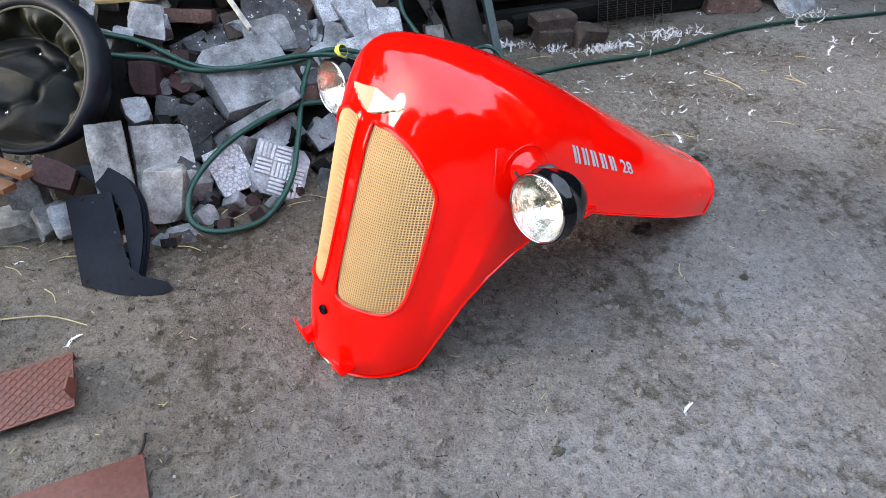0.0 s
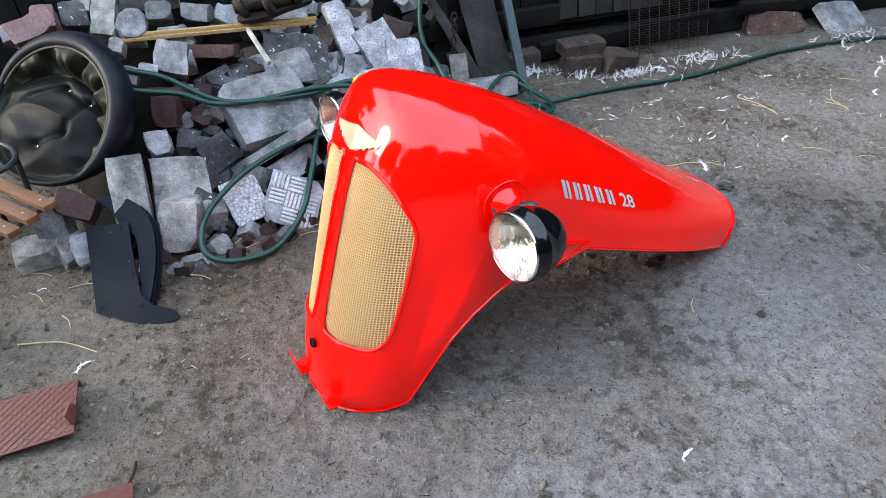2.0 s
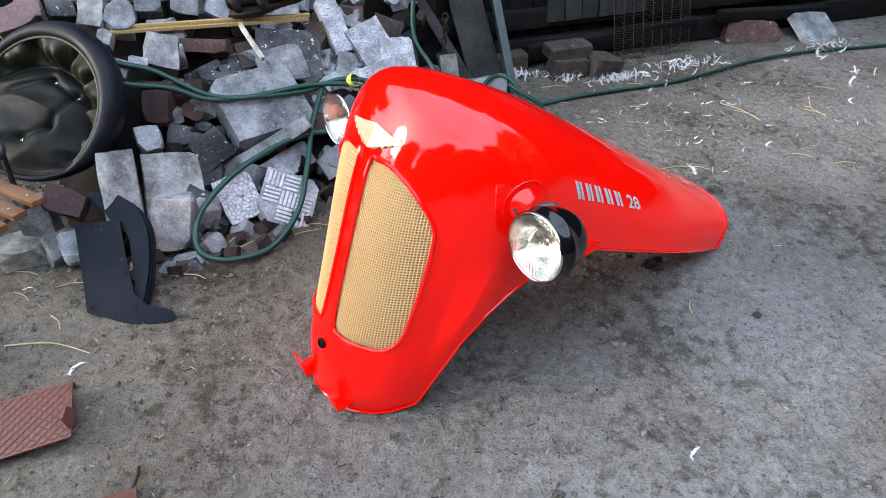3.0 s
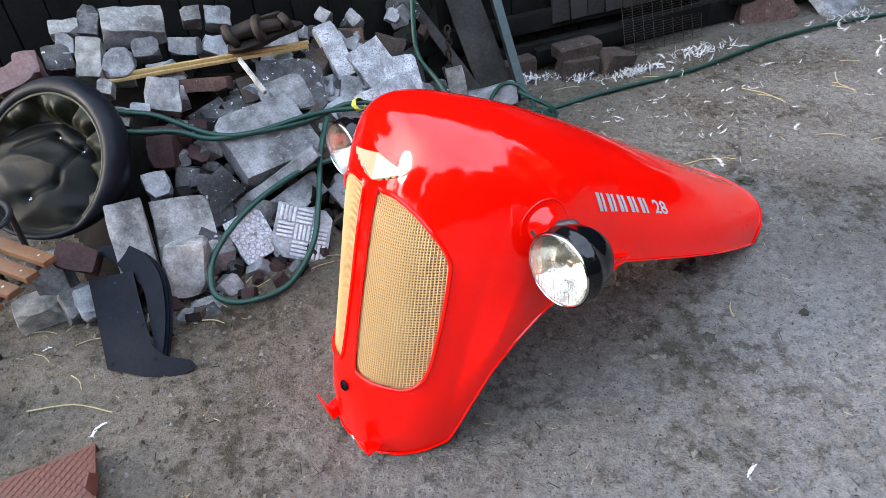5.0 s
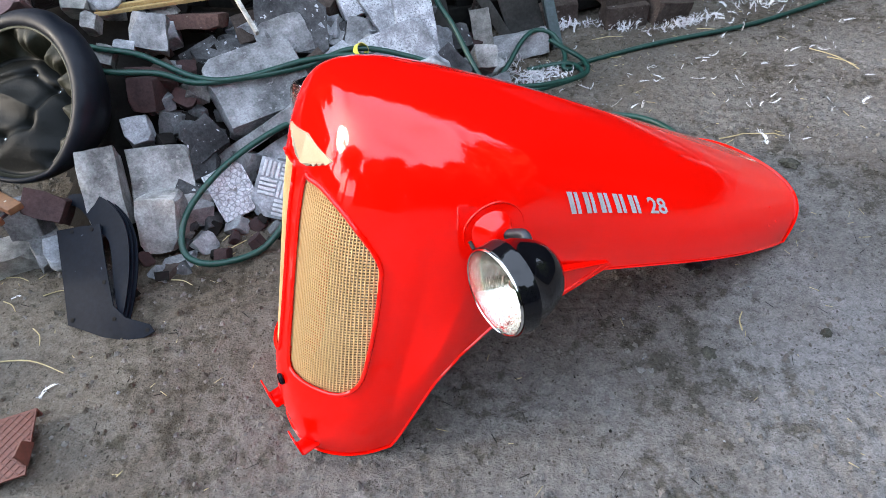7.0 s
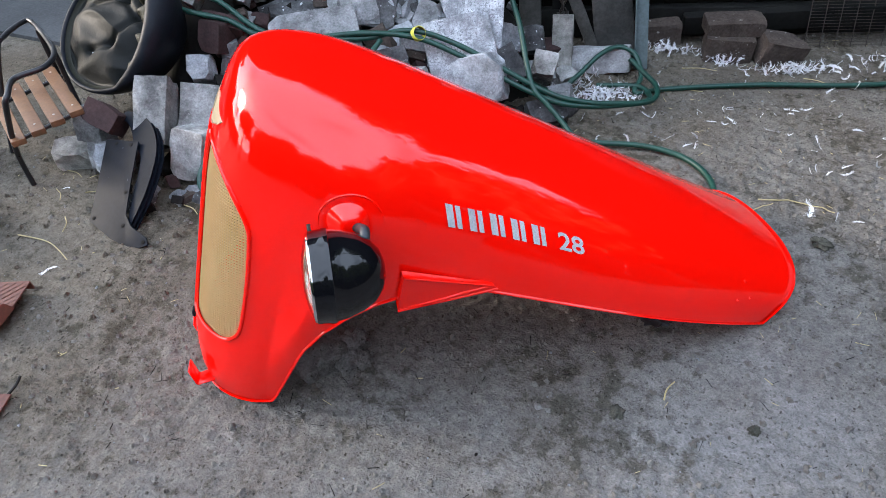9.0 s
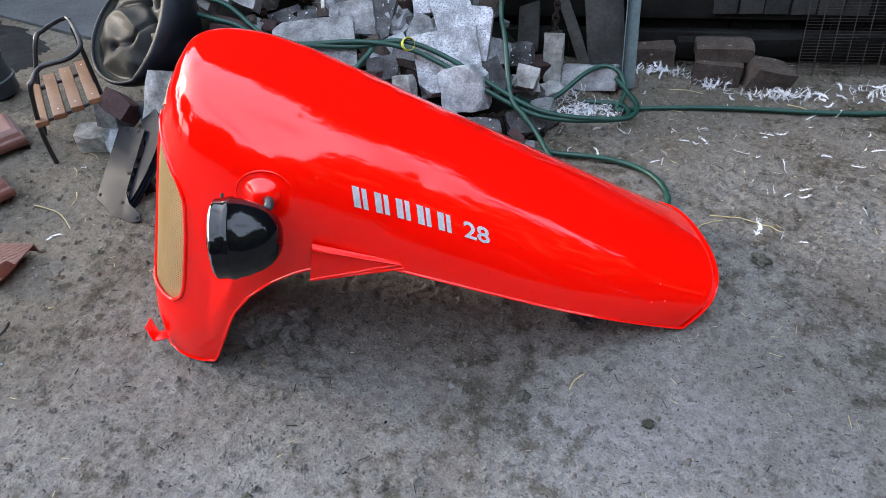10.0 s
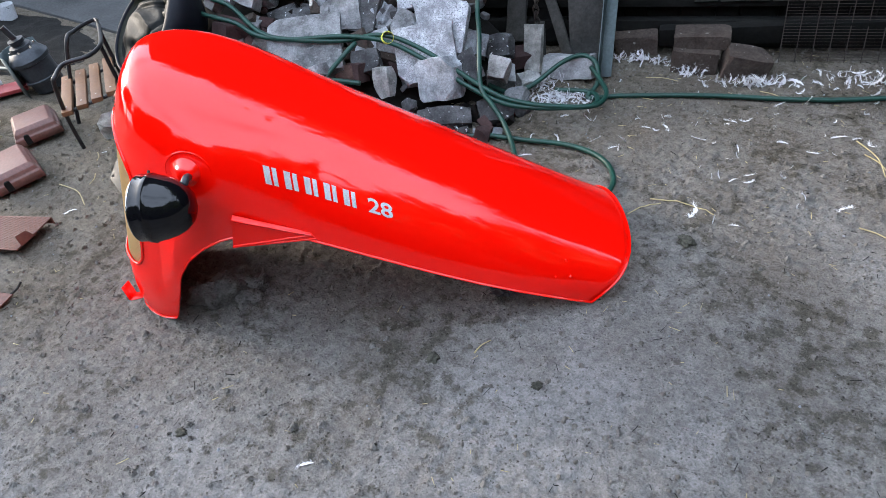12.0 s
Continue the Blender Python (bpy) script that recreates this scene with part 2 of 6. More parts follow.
VINYL = material("dark_green_vinyl", (0.0023, 0.0029, 0.0025), (0.0048, 0.0055, 0.0043), 5.0, 0.58, 0.3, 45.0, vary=0, bump_size=0.006)
VINYL_EDGE = material("worn_vinyl_piping", (0.048, 0.049, 0.0300), (0.080, 0.080, 0.050), 12.0, 0.5, 0.2, vary=0)
VINYL_OLIVE = material("olive_vinyl", (0.0093, 0.0097, 0.0054), (0.0179, 0.0179, 0.0100), 7.0, 0.5, 0.3, 45.0, vary=0, bump_size=0.006)
VINYL_NAVY = material("navy_vinyl", (0.0038, 0.0052, 0.0085), (0.0085, 0.0105, 0.0153), 6.0, 0.52, 0.2, 60.0, vary=0)
BLACK_STEEL = material("scuffed_black_steel", (0.0037, 0.0053, 0.0090), (0.0083, 0.0105, 0.0158), 7.0, 0.42, 0.08, 80.0, speck=(0.07, 0.08, 0.10), speck_scale=26.0, speck_at=0.72, vary=0)
BLACK_STEEL.node_tree.nodes["Principled BSDF"].inputs["Specular IOR Level"].default_value = 0.06
for _v in (VINYL, VINYL_OLIVE, VINYL_NAVY):
    _v.node_tree.nodes["Principled BSDF"].inputs["Specular IOR Level"].default_value = 0.15
BLACK_TUBE = material("black_painted_tube", (0.012, 0.012, 0.014), (0.03, 0.03, 0.033), 12.0, 0.35, 0.05, metal=0.2, vary=0)
# crazed joints between the white pebbles
_n, _l = TERRAZZO.node_tree.nodes, TERRAZZO.node_tree.links
_p = _n["Principled BSDF"]
_face = _p.inputs["Base Color"].links[0].from_socket
_tc, _cell, _joint, _mul = _n.new("ShaderNodeTexCoord"), _n.new("ShaderNodeTexVoronoi"), _n.new("ShaderNodeMapRange"), _n.new("ShaderNodeMix")
_cell.feature = "DISTANCE_TO_EDGE"
_cell.inputs["Scale"].default_value = 62.0
_l.new(_tc.outputs["Object"], _cell.inputs["Vector"])
_l.new(_cell.outputs["Distance"], _joint.inputs["Value"])
_joint.inputs["From Min"].default_value, _joint.inputs["From Max"].default_value = 0.16, 0.04
_mul.data_type, _mul.blend_type = "RGBA", "MULTIPLY"
_mul.inputs["B"].default_value = (0.60, 0.60, 0.62, 1)
_l.new(_joint.outputs["Result"], _mul.inputs["Factor"])
_l.new(_face, _mul.inputs["A"])
_l.new(_mul.outputs["Result"], _p.inputs["Base Color"])
SLAT_WOOD = material("varnished_pine_slat", (0.123, 0.054, 0.0238), (0.166, 0.084, 0.040), 9.0, 0.5, 0.15, 70.0)
LATH_WOOD = material("fresh_lath", (0.328, 0.216, 0.079), (0.407, 0.282, 0.125), 12.0, 0.7, 0.2, 80.0)
PLANK_GREY = material("weathered_plank", (0.0225, 0.0225, 0.0210), (0.048, 0.047, 0.045), 7.0, 0.9, 0.6, 70.0)
PLANK_DARK = material("blackened_plank", (0.0045, 0.0045, 0.0045), (0.0135, 0.0135, 0.0120), 5.0, 0.92, 0.6, 50.0)
# soil colour with the shade beside the yard pad put in
SHADED_SOIL = material("soil_darkened_for_shade", (0.0072, 0.0072, 0.0072), (0.0180, 0.0176, 0.0168), 7.0, 0.93, 0.8, 80.0, vary=0, mid=0.4, mid_scale=16.0)
LUMP_SOIL = material("crumbled_damp_soil", (0.045, 0.044, 0.034), (0.105, 0.098, 0.080), 30.0, 0.93, 0.8, 120.0, vary=0)
RUST_PAINT = material("faded_red_oxide", (0.100, 0.034, 0.0224), (0.131, 0.050, 0.034), 7.0, 0.55, 0.2, 70.0, speck=(0.09, 0.04, 0.03), speck_scale=24.0, speck_at=0.68)
PINK_PAINT = material("faded_pink_red_paint", (0.117, 0.047, 0.037), (0.166, 0.074, 0.057), 6.0, 0.45, 0.1, 70.0, speck=(0.16, 0.07, 0.05), speck_scale=20.0, speck_at=0.70)
RED_DULL = material("dull_red_paint", (0.22, 0.025, 0.028), (0.30, 0.04, 0.04), 6.0, 0.5, 0.1, vary=0)
RUST = material("rusty_iron", (0.0084, 0.0060, 0.0048), (0.0300, 0.0192, 0.0144), 16.0, 0.7, 0.6, 90.0, metal=0.2)
GUNMETAL = material("grey_painted_casting", (0.0210, 0.0252, 0.030), (0.048, 0.053, 0.061), 9.0, 0.45, 0.25, 70.0, metal=0.4, vary=0)
GALVANISED = material("green_grey_steel", (0.038, 0.056, 0.058), (0.075, 0.098, 0.101), 6.0, 0.5, 0.2, 70.0, metal=0.5, vary=0)
WHITE_PLASTIC = material("white_plastic", (0.465, 0.480, 0.510), (0.540, 0.555, 0.578), 20.0, 0.4, 0.05, vary=0)
CARDBOARD = material("cardboard", (0.172, 0.115, 0.075), (0.218, 0.155, 0.103), 7.0, 0.85, 0.1, vary=0)
FEATHER = material("white_feather", (0.593, 0.593, 0.610), (0.698, 0.698, 0.715), 40.0, 0.8, 0.1, 300.0, vary=0)
STRAW = material("dry_straw", (0.328, 0.262, 0.118), (0.420, 0.354, 0.190), 30.0, 0.6, 0.1, 300.0)
PAD = material("yard_concrete", (0.047, 0.049, 0.050), (0.074, 0.076, 0.078), 3.0, 0.9, 0.4, 60.0, vary=0)
WIRE = material("rusted_wire", (0.034, 0.0272, 0.0238), (0.068, 0.054, 0.048), 30.0, 0.7, 0.1, metal=0.5, vary=0)
BOARD_PALE = material("peeled_pale_board", (0.394, 0.344, 0.230), (0.508, 0.459, 0.328), 14.0, 0.8, 0.2)
GLASS = bpy.data.materials.new("lamp_glass")
GLASS.use_nodes = True
_g = GLASS.node_tree.nodes["Principled BSDF"]
_g.inputs["Transmission Weight"].default_value, _g.inputs["Roughness"].default_value, _g.inputs["IOR"].default_value = 1.0, 0.03, 1.45
_g.inputs["Base Color"].default_value = (0.97, 0.97, 0.95, 1)


# ---- builders ----
def mesh_of(name, bm, mat, smooth=None):
    bmesh.ops.recalc_face_normals(bm, faces=bm.faces)
    me = bpy.data.meshes.new(name)
    bm.to_mesh(me)
    bm.free()
    me.materials.append(mat)
    if smooth is not None:
        me.polygons.foreach_set("use_smooth", [True] * len(me.polygons))
        if smooth < 180:
            me.set_sharp_from_angle(angle=radians(smooth))
    return me


def part(name, bm, mat, parent, label="", smooth=40):
    ob = new(name, mesh_of(name, bm, mat, smooth))
    ob.parent = parent
    return tagged(ob, label)


def thing(name, label, category, at=None, group="", kind=""):
    ob = new(name)
    ob.empty_display_size = 0.05
    if at is not None:
        ob.matrix_basis = at
    return tagged(ob, label, category, group, kind)


def solid(name, bm, mat, label, category, at=None, group="", kind="", smooth=40):
    ob = new(name, mesh_of(name, bm, mat, smooth))
    if at is not None:
        ob.matrix_basis = at
    return tagged(ob, label, category, group, kind)


def box(bm, size, at=Matrix(), bevel=0.0, segments=2):
    made = bmesh.ops.create_cube(bm, size=1.0, matrix=at @ Matrix.Diagonal((*size, 1)))
    if bevel:
        edges = {e for v in made["verts"] for e in v.link_edges}
        bmesh.ops.bevel(bm, geom=list(edges), offset=bevel, segments=segments, profile=0.6, affect="EDGES")
    return bm


def boxed(size, at=Matrix(), bevel=0.0):
    return box(bmesh.new(), size, at, bevel)


def smooth_path(points, steps=8, closed=False):
    """A Catmull-Rom curve through the points."""
    p = [Vector(q) for q in points]
    n = len(p)
    out = []
    for i in range(n if closed else n - 1):
        a, b, c, d = (p[(i - 1) % n], p[i], p[(i + 1) % n], p[(i + 2) % n]) if closed else (p[max(i - 1, 0)], p[i], p[i + 1], p[min(i + 2, n - 1)])
        for k in range(steps):
            t = k / steps
            out.append(0.5 * ((2 * b) + (c - a) * t + (2 * a - 5 * b + 4 * c - d) * t * t + (3 * b - a - 3 * c + d) * t ** 3))
    if not closed:
        out.append(p[-1])
    return out


def tube(bm, path, radius, sides=8, closed=False):
    """A round bar along a path; radius a number or one for each point."""
    n = len(path)
    radii = [radius] * n if isinstance(radius, (int, float)) else radius
    rings, up = [], None
    for i, p in enumerate(path):
        a, b = (path[(i - 1) % n], path[(i + 1) % n]) if closed else (path[max(i - 1, 0)], path[min(i + 1, n - 1)])
        d = (Vector(b) - Vector(a)).normalized()
        if up is None:
            up = d.orthogonal().normalized()
        up = (up - d * up.dot(d)).normalized()
        side = d.cross(up)
        rings.append([bm.verts.new(Vector(p) + radii[i] * (math.cos(k * math.tau / sides) * up + math.sin(k * math.tau / sides) * side)) for k in range(sides)])
    for i in range(n if closed else n - 1):
        r, s = rings[i], rings[(i + 1) % n]
        for k in range(sides):
            bm.faces.new((r[k], r[(k + 1) % sides], s[(k + 1) % sides], s[k]))
    if not closed:
        bm.faces.new(rings[0][::-1])
        bm.faces.new(rings[-1])
    return bm


def turned(profile, sides=40, at=Matrix(), bm=None):
    """A shape turned about z from (radius, height) pairs."""
    bm = bm or bmesh.new()
    rings = [[bm.verts.new(at @ Vector((r * math.cos(k * math.tau / sides), r * math.sin(k * math.tau / sides), h))) for k in range(sides)] if r > 1e-5 else [bm.verts.new(at @ Vector((0, 0, h)))] for r, h in profile]
    for a, b in zip(rings, rings[1:]):
        for k in range(sides):
            j = (k + 1) % sides
            if len(a) > 1 and len(b) > 1:
                bm.faces.new((a[k], a[j], b[j], b[k]))
            elif len(a) > 1:
                bm.faces.new((a[k], a[j], b[0]))
            elif len(b) > 1:
                bm.faces.new((a[0], b[j], b[k]))
    return bm


def prism(outline, thick, at=Matrix(), bevel=0.0, bm=None):
    """A flat outline (x, y) with thickness along z, centred."""
    bm = bm or bmesh.new()
    lo = [bm.verts.new(at @ Vector((x, y, -thick / 2))) for x, y in outline]
    hi = [bm.verts.new(at @ Vector((x, y, thick / 2))) for x, y in outline]
    faces = [bm.faces.new(lo[::-1]), bm.faces.new(hi)]
    for i in range(len(lo)):
        j = (i + 1) % len(lo)
        faces.append(bm.faces.new((lo[i], lo[j], hi[j], hi[i])))
    if bevel:
        bmesh.ops.bevel(bm, geom=list({e for f in faces for e in f.edges}), offset=bevel, segments=2, profile=0.6, affect="EDGES")
    return bm


def pile_height(x, y):
    return -0.452 * x + 0.508 * y - 1.255


# ---- ground ----
def ground_relief(x, y):
    near = math.exp(-((x - 0.4) ** 2 + (y - 1.8) ** 2) / 18)
    v = Vector((x, y, 0.0))
    loose = min(1.0, max(0.0, 0.5 + 1.6 * noise.noise(v * 1.3 + Vector((4.1, 2.7, 0)))))
    crumbs = 0.005 * noise.noise(v * 17.0) + 0.008 * (0.22 - abs(noise.noise(v * 27.0))) + 0.0075 * noise.noise(v * 52.0)
    return near * (0.009 * noise.noise(v * 2.3) + 0.006 * noise.noise(v * 7.0) + (0.45 + 0.75 * loose) * crumbs) - 0.004


def axis_steps(lo, hi, step, far):
    inner = list(np.arange(lo, hi + step / 2, step))
    out, d = [], step
    while inner[-1] + sum(out) < far:
        d *= 1.5
        out.append(d)
    right = list(np.cumsum(out) + inner[-1])
    left = [lo - (r - inner[-1]) for r in reversed(right)]
    return left + inner + right


xs, ys = axis_steps(-1.8, 2.5, 0.0085, 400), axis_steps(0.2, 4.0, 0.0085, 400)
ground_verts = [(x, y, ground_relief(x, y)) for y in ys for x in xs]
nx = len(xs)
ground_faces = [(j * nx + i, j * nx + i + 1, (j + 1) * nx + i + 1, (j + 1) * nx + i) for j in range(len(ys) - 1) for i in range(nx - 1)]
ground_mesh = bpy.data.meshes.new("ground")
ground_mesh.from_pydata(ground_verts, [], ground_faces)
ground_mesh.polygons.foreach_set("use_smooth", [True] * len(ground_mesh.polygons))
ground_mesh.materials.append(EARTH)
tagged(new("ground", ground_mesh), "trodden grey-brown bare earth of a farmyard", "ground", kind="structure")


# ---- the tractor hood ----
# x runs back from the nose, y to its left, z up; the shell is one half, mirrored.
HOOD = pose(-0.2694, 1.251, 0.0, -1.609, 0.0, 40.406)
ROWS_UP, ROWS_BACK = 90, 150


def hermite(xs_, ys_, x):
    xs_, ys_ = np.asarray(xs_, float), np.asarray(ys_, float)
    h = np.diff(xs_)
    d = np.diff(ys_) / h
    m = np.empty(len(xs_))
    m[0], m[-1] = d[0], d[-1]
    m[1:-1] = (d[:-1] * h[1:] + d[1:] * h[:-1]) / (h[:-1] + h[1:])
    x = np.clip(x, xs_[0], xs_[-1])
    i = np.clip(np.searchsorted(xs_, x) - 1, 0, len(xs_) - 2)
    t = (x - xs_[i]) / h[i]
    return (2 * t ** 3 - 3 * t ** 2 + 1) * ys_[i] + (t ** 3 - 2 * t ** 2 + t) * h[i] * m[i] + (3 * t ** 2 - 2 * t ** 3) * ys_[i + 1] + (t ** 3 - t ** 2) * h[i] * m[i + 1]


def hood_half(tau, s):
    """The right half of the shell: tau from the lower edge to the crown, s from the nose ridge to the rear edge. Gives x, y to the right, z."""
    up = np.where(tau < 0.6, tau / 0.6 * 0.72, 0.72 + 0.28 * np.sin((tau - 0.6) / 0.4 * np.pi / 2))
    v = np.clip((up - 0.6647) / 0.3353, 0, 1)
    ridge = 0.038 * np.clip(1 - up / 0.25, 0, 1) ** 2 + 0.277 * (up - 0.25) + 0.0713 * (1 - np.sqrt(1 - v * v))
    x = ridge + s * (1.4186 + 0.1511 * up - ridge)
    k = 0.1378
    crown = 0.8304 - 0.7266 * (s + k * (np.exp(-s / k) - 1)) / (1 + k * (math.exp(-1 / k) - 1)) - 0.0356 * s * (1 - s)
    low_x = 0.038 + s * 1.3806
    low = np.interp(low_x, [0, 0.06, 0.11, 0.15, 0.2003, 0.25, 0.3017, 0.355, 0.4119, 0.47, 0.54, 0.62, 1.4186], [0.022, 0.010, 0.006, 0.010, 0.026, 0.13, 0.24, 0.308, 0.354, 0.382, 0.396, 0.398, 0.0])
    z = low + (crown - low) * up
    spring = crown * (0.8511 - 0.8749 * s)
    q = np.clip((z - spring) / (crown - spring), 0, 1)
    section = np.clip(1 - q ** 3.7805, 0, 1) ** (1 / 2.2805)
    taper = 1 - 0.3932 * np.clip(spring - z, 0, 9) * np.clip(1 - (x - 0.2) / 0.5, 0, 1)
    dome = np.sqrt(np.clip(1 - np.clip((up - 0.8511) / 0.1489, 0, 1) ** 3.7805, 0, 1))
    d = np.clip((x - ridge) / (0.396 * (0.15 + 0.85 * dome)), 0, 1)
    width = hermite([0, 0.3, 0.65, 1.1, 1.6], [0.3013, 0.3013, 0.3168, 0.3233, 0.2423], x)
    return x, width * section * taper * (1 - (1 - d) ** 2.0161) ** (1 / 2.4914), z


_tau = (1 - (1 - np.linspace(0, 1, ROWS_UP)) ** 1.25)[:, None]
_s = (np.linspace(0, 1, ROWS_BACK) ** 2.2)[None, :]
HX, HY, HZ = hood_half(_tau, _s)
TAU, ESS = np.broadcast_to(_tau, HX.shape), np.broadcast_to(_s, HX.shape)


def on_nose(y, z):
    """The shell's x at y to the right, z up, on the front."""
    return on_shell(y, z, HY, HZ, HX < 0.36)[0]


def on_side(x, z):
    """The shell's y to the right, at x, z, on the flank."""
    return on_shell(x, z, HX, HZ, (HX > 0.3) & (TAU < 0.8))[1]


def on_shell(a, b, ga, gb, allowed):
    far = (ga - a) ** 2 + (gb - b) ** 2 + np.where(allowed, 0, 9)
    i, j = np.unravel_index(far.argmin(), far.shape)
    t, s = float(TAU[i, j]), float(ESS[i, j])
    pick = (lambda q: (q[1], q[2])) if ga is HY else (lambda q: (q[0], q[2]))
    for _ in range(3):
        e = 1e-3
        p0 = [float(v) for v in hood_half(np.float64(t), np.float64(s))]
        pt = [float(v) for v in hood_half(np.float64(min(t + e, 1)), np.float64(s))]
        ps = [float(v) for v in hood_half(np.float64(t), np.float64(min(s + e, 1)))]
        (a0, b0), (at, bt), (as_, bs) = pick(p0), pick(pt), pick(ps)
        m = np.array([[at - a0, as_ - a0], [bt - b0, bs - b0]]) / e
        if abs(np.linalg.det(m)) < 1e-9:
            break
        dt, ds = np.linalg.solve(m, [a - a0, b - b0])
        t, s = min(max(t + max(min(dt, 0.02), -0.02), 0), 1), min(max(s + max(min(ds, 0.02), -0.02), 0), 1)
    return [float(v) for v in hood_half(np.float64(t), np.float64(s))]


# one grille opening, y outwards and z up, rounded through its corners
OPENING = [(v[0], v[1]) for v in smooth_path([(0.022, 0.672, 0), (0.045, 0.68, 0), (0.09, 0.677, 0), (0.143, 0.646, 0), (0.184, 0.593, 0), (0.201, 0.548, 0), (0.202, 0.504, 0), (0.199, 0.43, 0), (0.192, 0.337, 0), (0.184, 0.268, 0), (0.172, 0.237, 0), (0.152, 0.223, 0), (0.111, 0.229, 0), (0.053, 0.237, 0), (0.03, 0.247, 0), (0.022, 0.29, 0), (0.019, 0.43, 0), (0.0195, 0.556, 0)], 5, True)]


def opening_span(value, axis):
    """Where the line y = value (axis 0) or z = value (axis 1) crosses the opening."""
    cuts = []
    for p, q in zip(OPENING, OPENING[1:] + OPENING[:1]):
        if (p[axis] - value) * (q[axis] - value) < 0:
            f = (value - p[axis]) / (q[axis] - p[axis])
            cuts.append(p[1 - axis] + f * (q[1 - axis] - p[1 - axis]))
    return (min(cuts), max(cuts)) if len(cuts) > 1 else None


def hood_shell():
    x, y, z = HX.copy(), HY.copy(), HZ.copy()
    ring = np.array(OPENING)
    a, b = ring, np.roll(ring, -1, 0)
    inside = np.zeros(x.shape, bool)
    front = x < 0.3
    for p, q in zip(a, b):
        crosses = ((p[1] > z) != (q[1] > z)) & (y < (q[0] - p[0]) * (z - p[1]) / (q[1] - p[1] + 1e-12) + p[0])
        inside ^= crosses
    inside &= front
    # pull the vertices beside the opening onto its edge
    edge = np.zeros(x.shape, bool)
    out = ~inside
    edge[1:] |= out[:-1]
    edge[:-1] |= out[1:]
    edge[:, 1:] |= out[:, :-1]
    edge[:, :-1] |= out[:, 1:]
    edge[1:, 1:] |= out[:-1, :-1]
    edge[:-1, :-1] |= out[1:, 1:]
    edge[1:, :-1] |= out[:-1, 1:]
    edge[:-1, 1:] |= out[1:, :-1]
    edge &= inside
    for i, j in zip(*np.nonzero(edge)):
        p = np.array([y[i, j], z[i, j]])
        t = np.clip((((p - a) * (b - a)).sum(1)) / (((b - a) ** 2).sum(1) + 1e-12), 0, 1)
        c = a + (b - a) * t[:, None]
        k = ((c - p) ** 2).sum(1).argmin()
        y[i, j], z[i, j] = c[k]
        x[i, j] = on_nose(*c[k])
    drop = inside & ~edge
    bm = bmesh.new()
    for side in (-1, 1):
        v = [[bm.verts.new((x[i, j], side * y[i, j], z[i, j])) for j in range(ROWS_BACK)] for i in range(ROWS_UP)]
        for i in range(ROWS_UP - 1):
            for j in range(ROWS_BACK - 1):
                quad = ((i, j), (i + 1, j), (i + 1, j + 1), (i, j + 1))
                if any(drop[c] for c in quad) or all(inside[c] for c in quad):
                    continue
                try:
                    bm.faces.new([v[c[0]][c[1]] for c in quad])
                except ValueError:
                    pass
    bmesh.ops.delete(bm, geom=[v for v in bm.verts if not v.link_faces], context="VERTS")
    bmesh.ops.remove_doubles(bm, verts=bm.verts, dist=0.0004)
    bmesh.ops.dissolve_degenerate(bm, dist=0.0002, edges=bm.edges)
    return bm


hood = thing("tractor_hood", "glossy red tractor hood with gold grille standing on bare earth", "tractor hood", HOOD)
shell = part("shell", hood_shell(), RED_PAINT, hood, smooth=60)
sheet = shell.modifiers.new("sheet", "SOLIDIFY")
sheet.thickness, sheet.offset = 0.0025, -1.0

# rolled edges
def edge_line(tau_value, s_value, count=60):
    if tau_value is None:
        return [hood_half(np.float64(k / count), np.float64(s_value)) for k in range(count + 1)]
    return [hood_half(np.float64(tau_value), np.float64((k / count) ** 1.4)) for k in range(count + 1)]


for side in (-1, 1):
    low = [Vector((x, side * y, z)) for x, y, z in edge_line(0.0, None, 80)]
    part("rolled_edge", tube(bmesh.new(), low, 0.0035, 6), RED_PAINT, hood)
rear = [Vector((x, -y, z)) for x, y, z in edge_line(None, 1.0)]
rear += [Vector((p.x, -p.y, p.z)) for p in reversed(rear[:-1])]
part("rear_rim", tube(bmesh.new(), rear, 0.004, 6), RED_PAINT, hood)

for side in (-1, 1):
    rim = [Vector((on_nose(y, z) - 0.001, side * y, z)) for y, z in OPENING]
    part("grille_rim", tube(bmesh.new(), rim, 0.0048, 8, True), RED_PAINT, hood)
    bm = bmesh.new()
    y = 0.022
    while y < 0.2015:
        span = opening_span(y, 0)
        if span and span[1] - span[0] > 0.01:
            zs = np.linspace(span[0], span[1], max(3, int((span[1] - span[0]) / 0.013)))
            tube(bm, [Vector((on_nose(y, z) + 0.006, side * y, z)) for z in zs], 0.0019, 4)
        y += 0.0056
    z = 0.227
    while z < 0.678:
        span = opening_span(z, 1)
        if span and span[1] - span[0] > 0.01:
            yy = np.linspace(span[0], span[1], max(3, int((span[1] - span[0]) / 0.011)))
            tube(bm, [Vector((on_nose(y, z) + 0.0072, side * y, z)) for y in yy], 0.0020, 4)
        z += 0.0068
    part("grille_mesh", bm, GOLD_MESH, hood, "gold-lacquered square wire mesh", smooth=180)

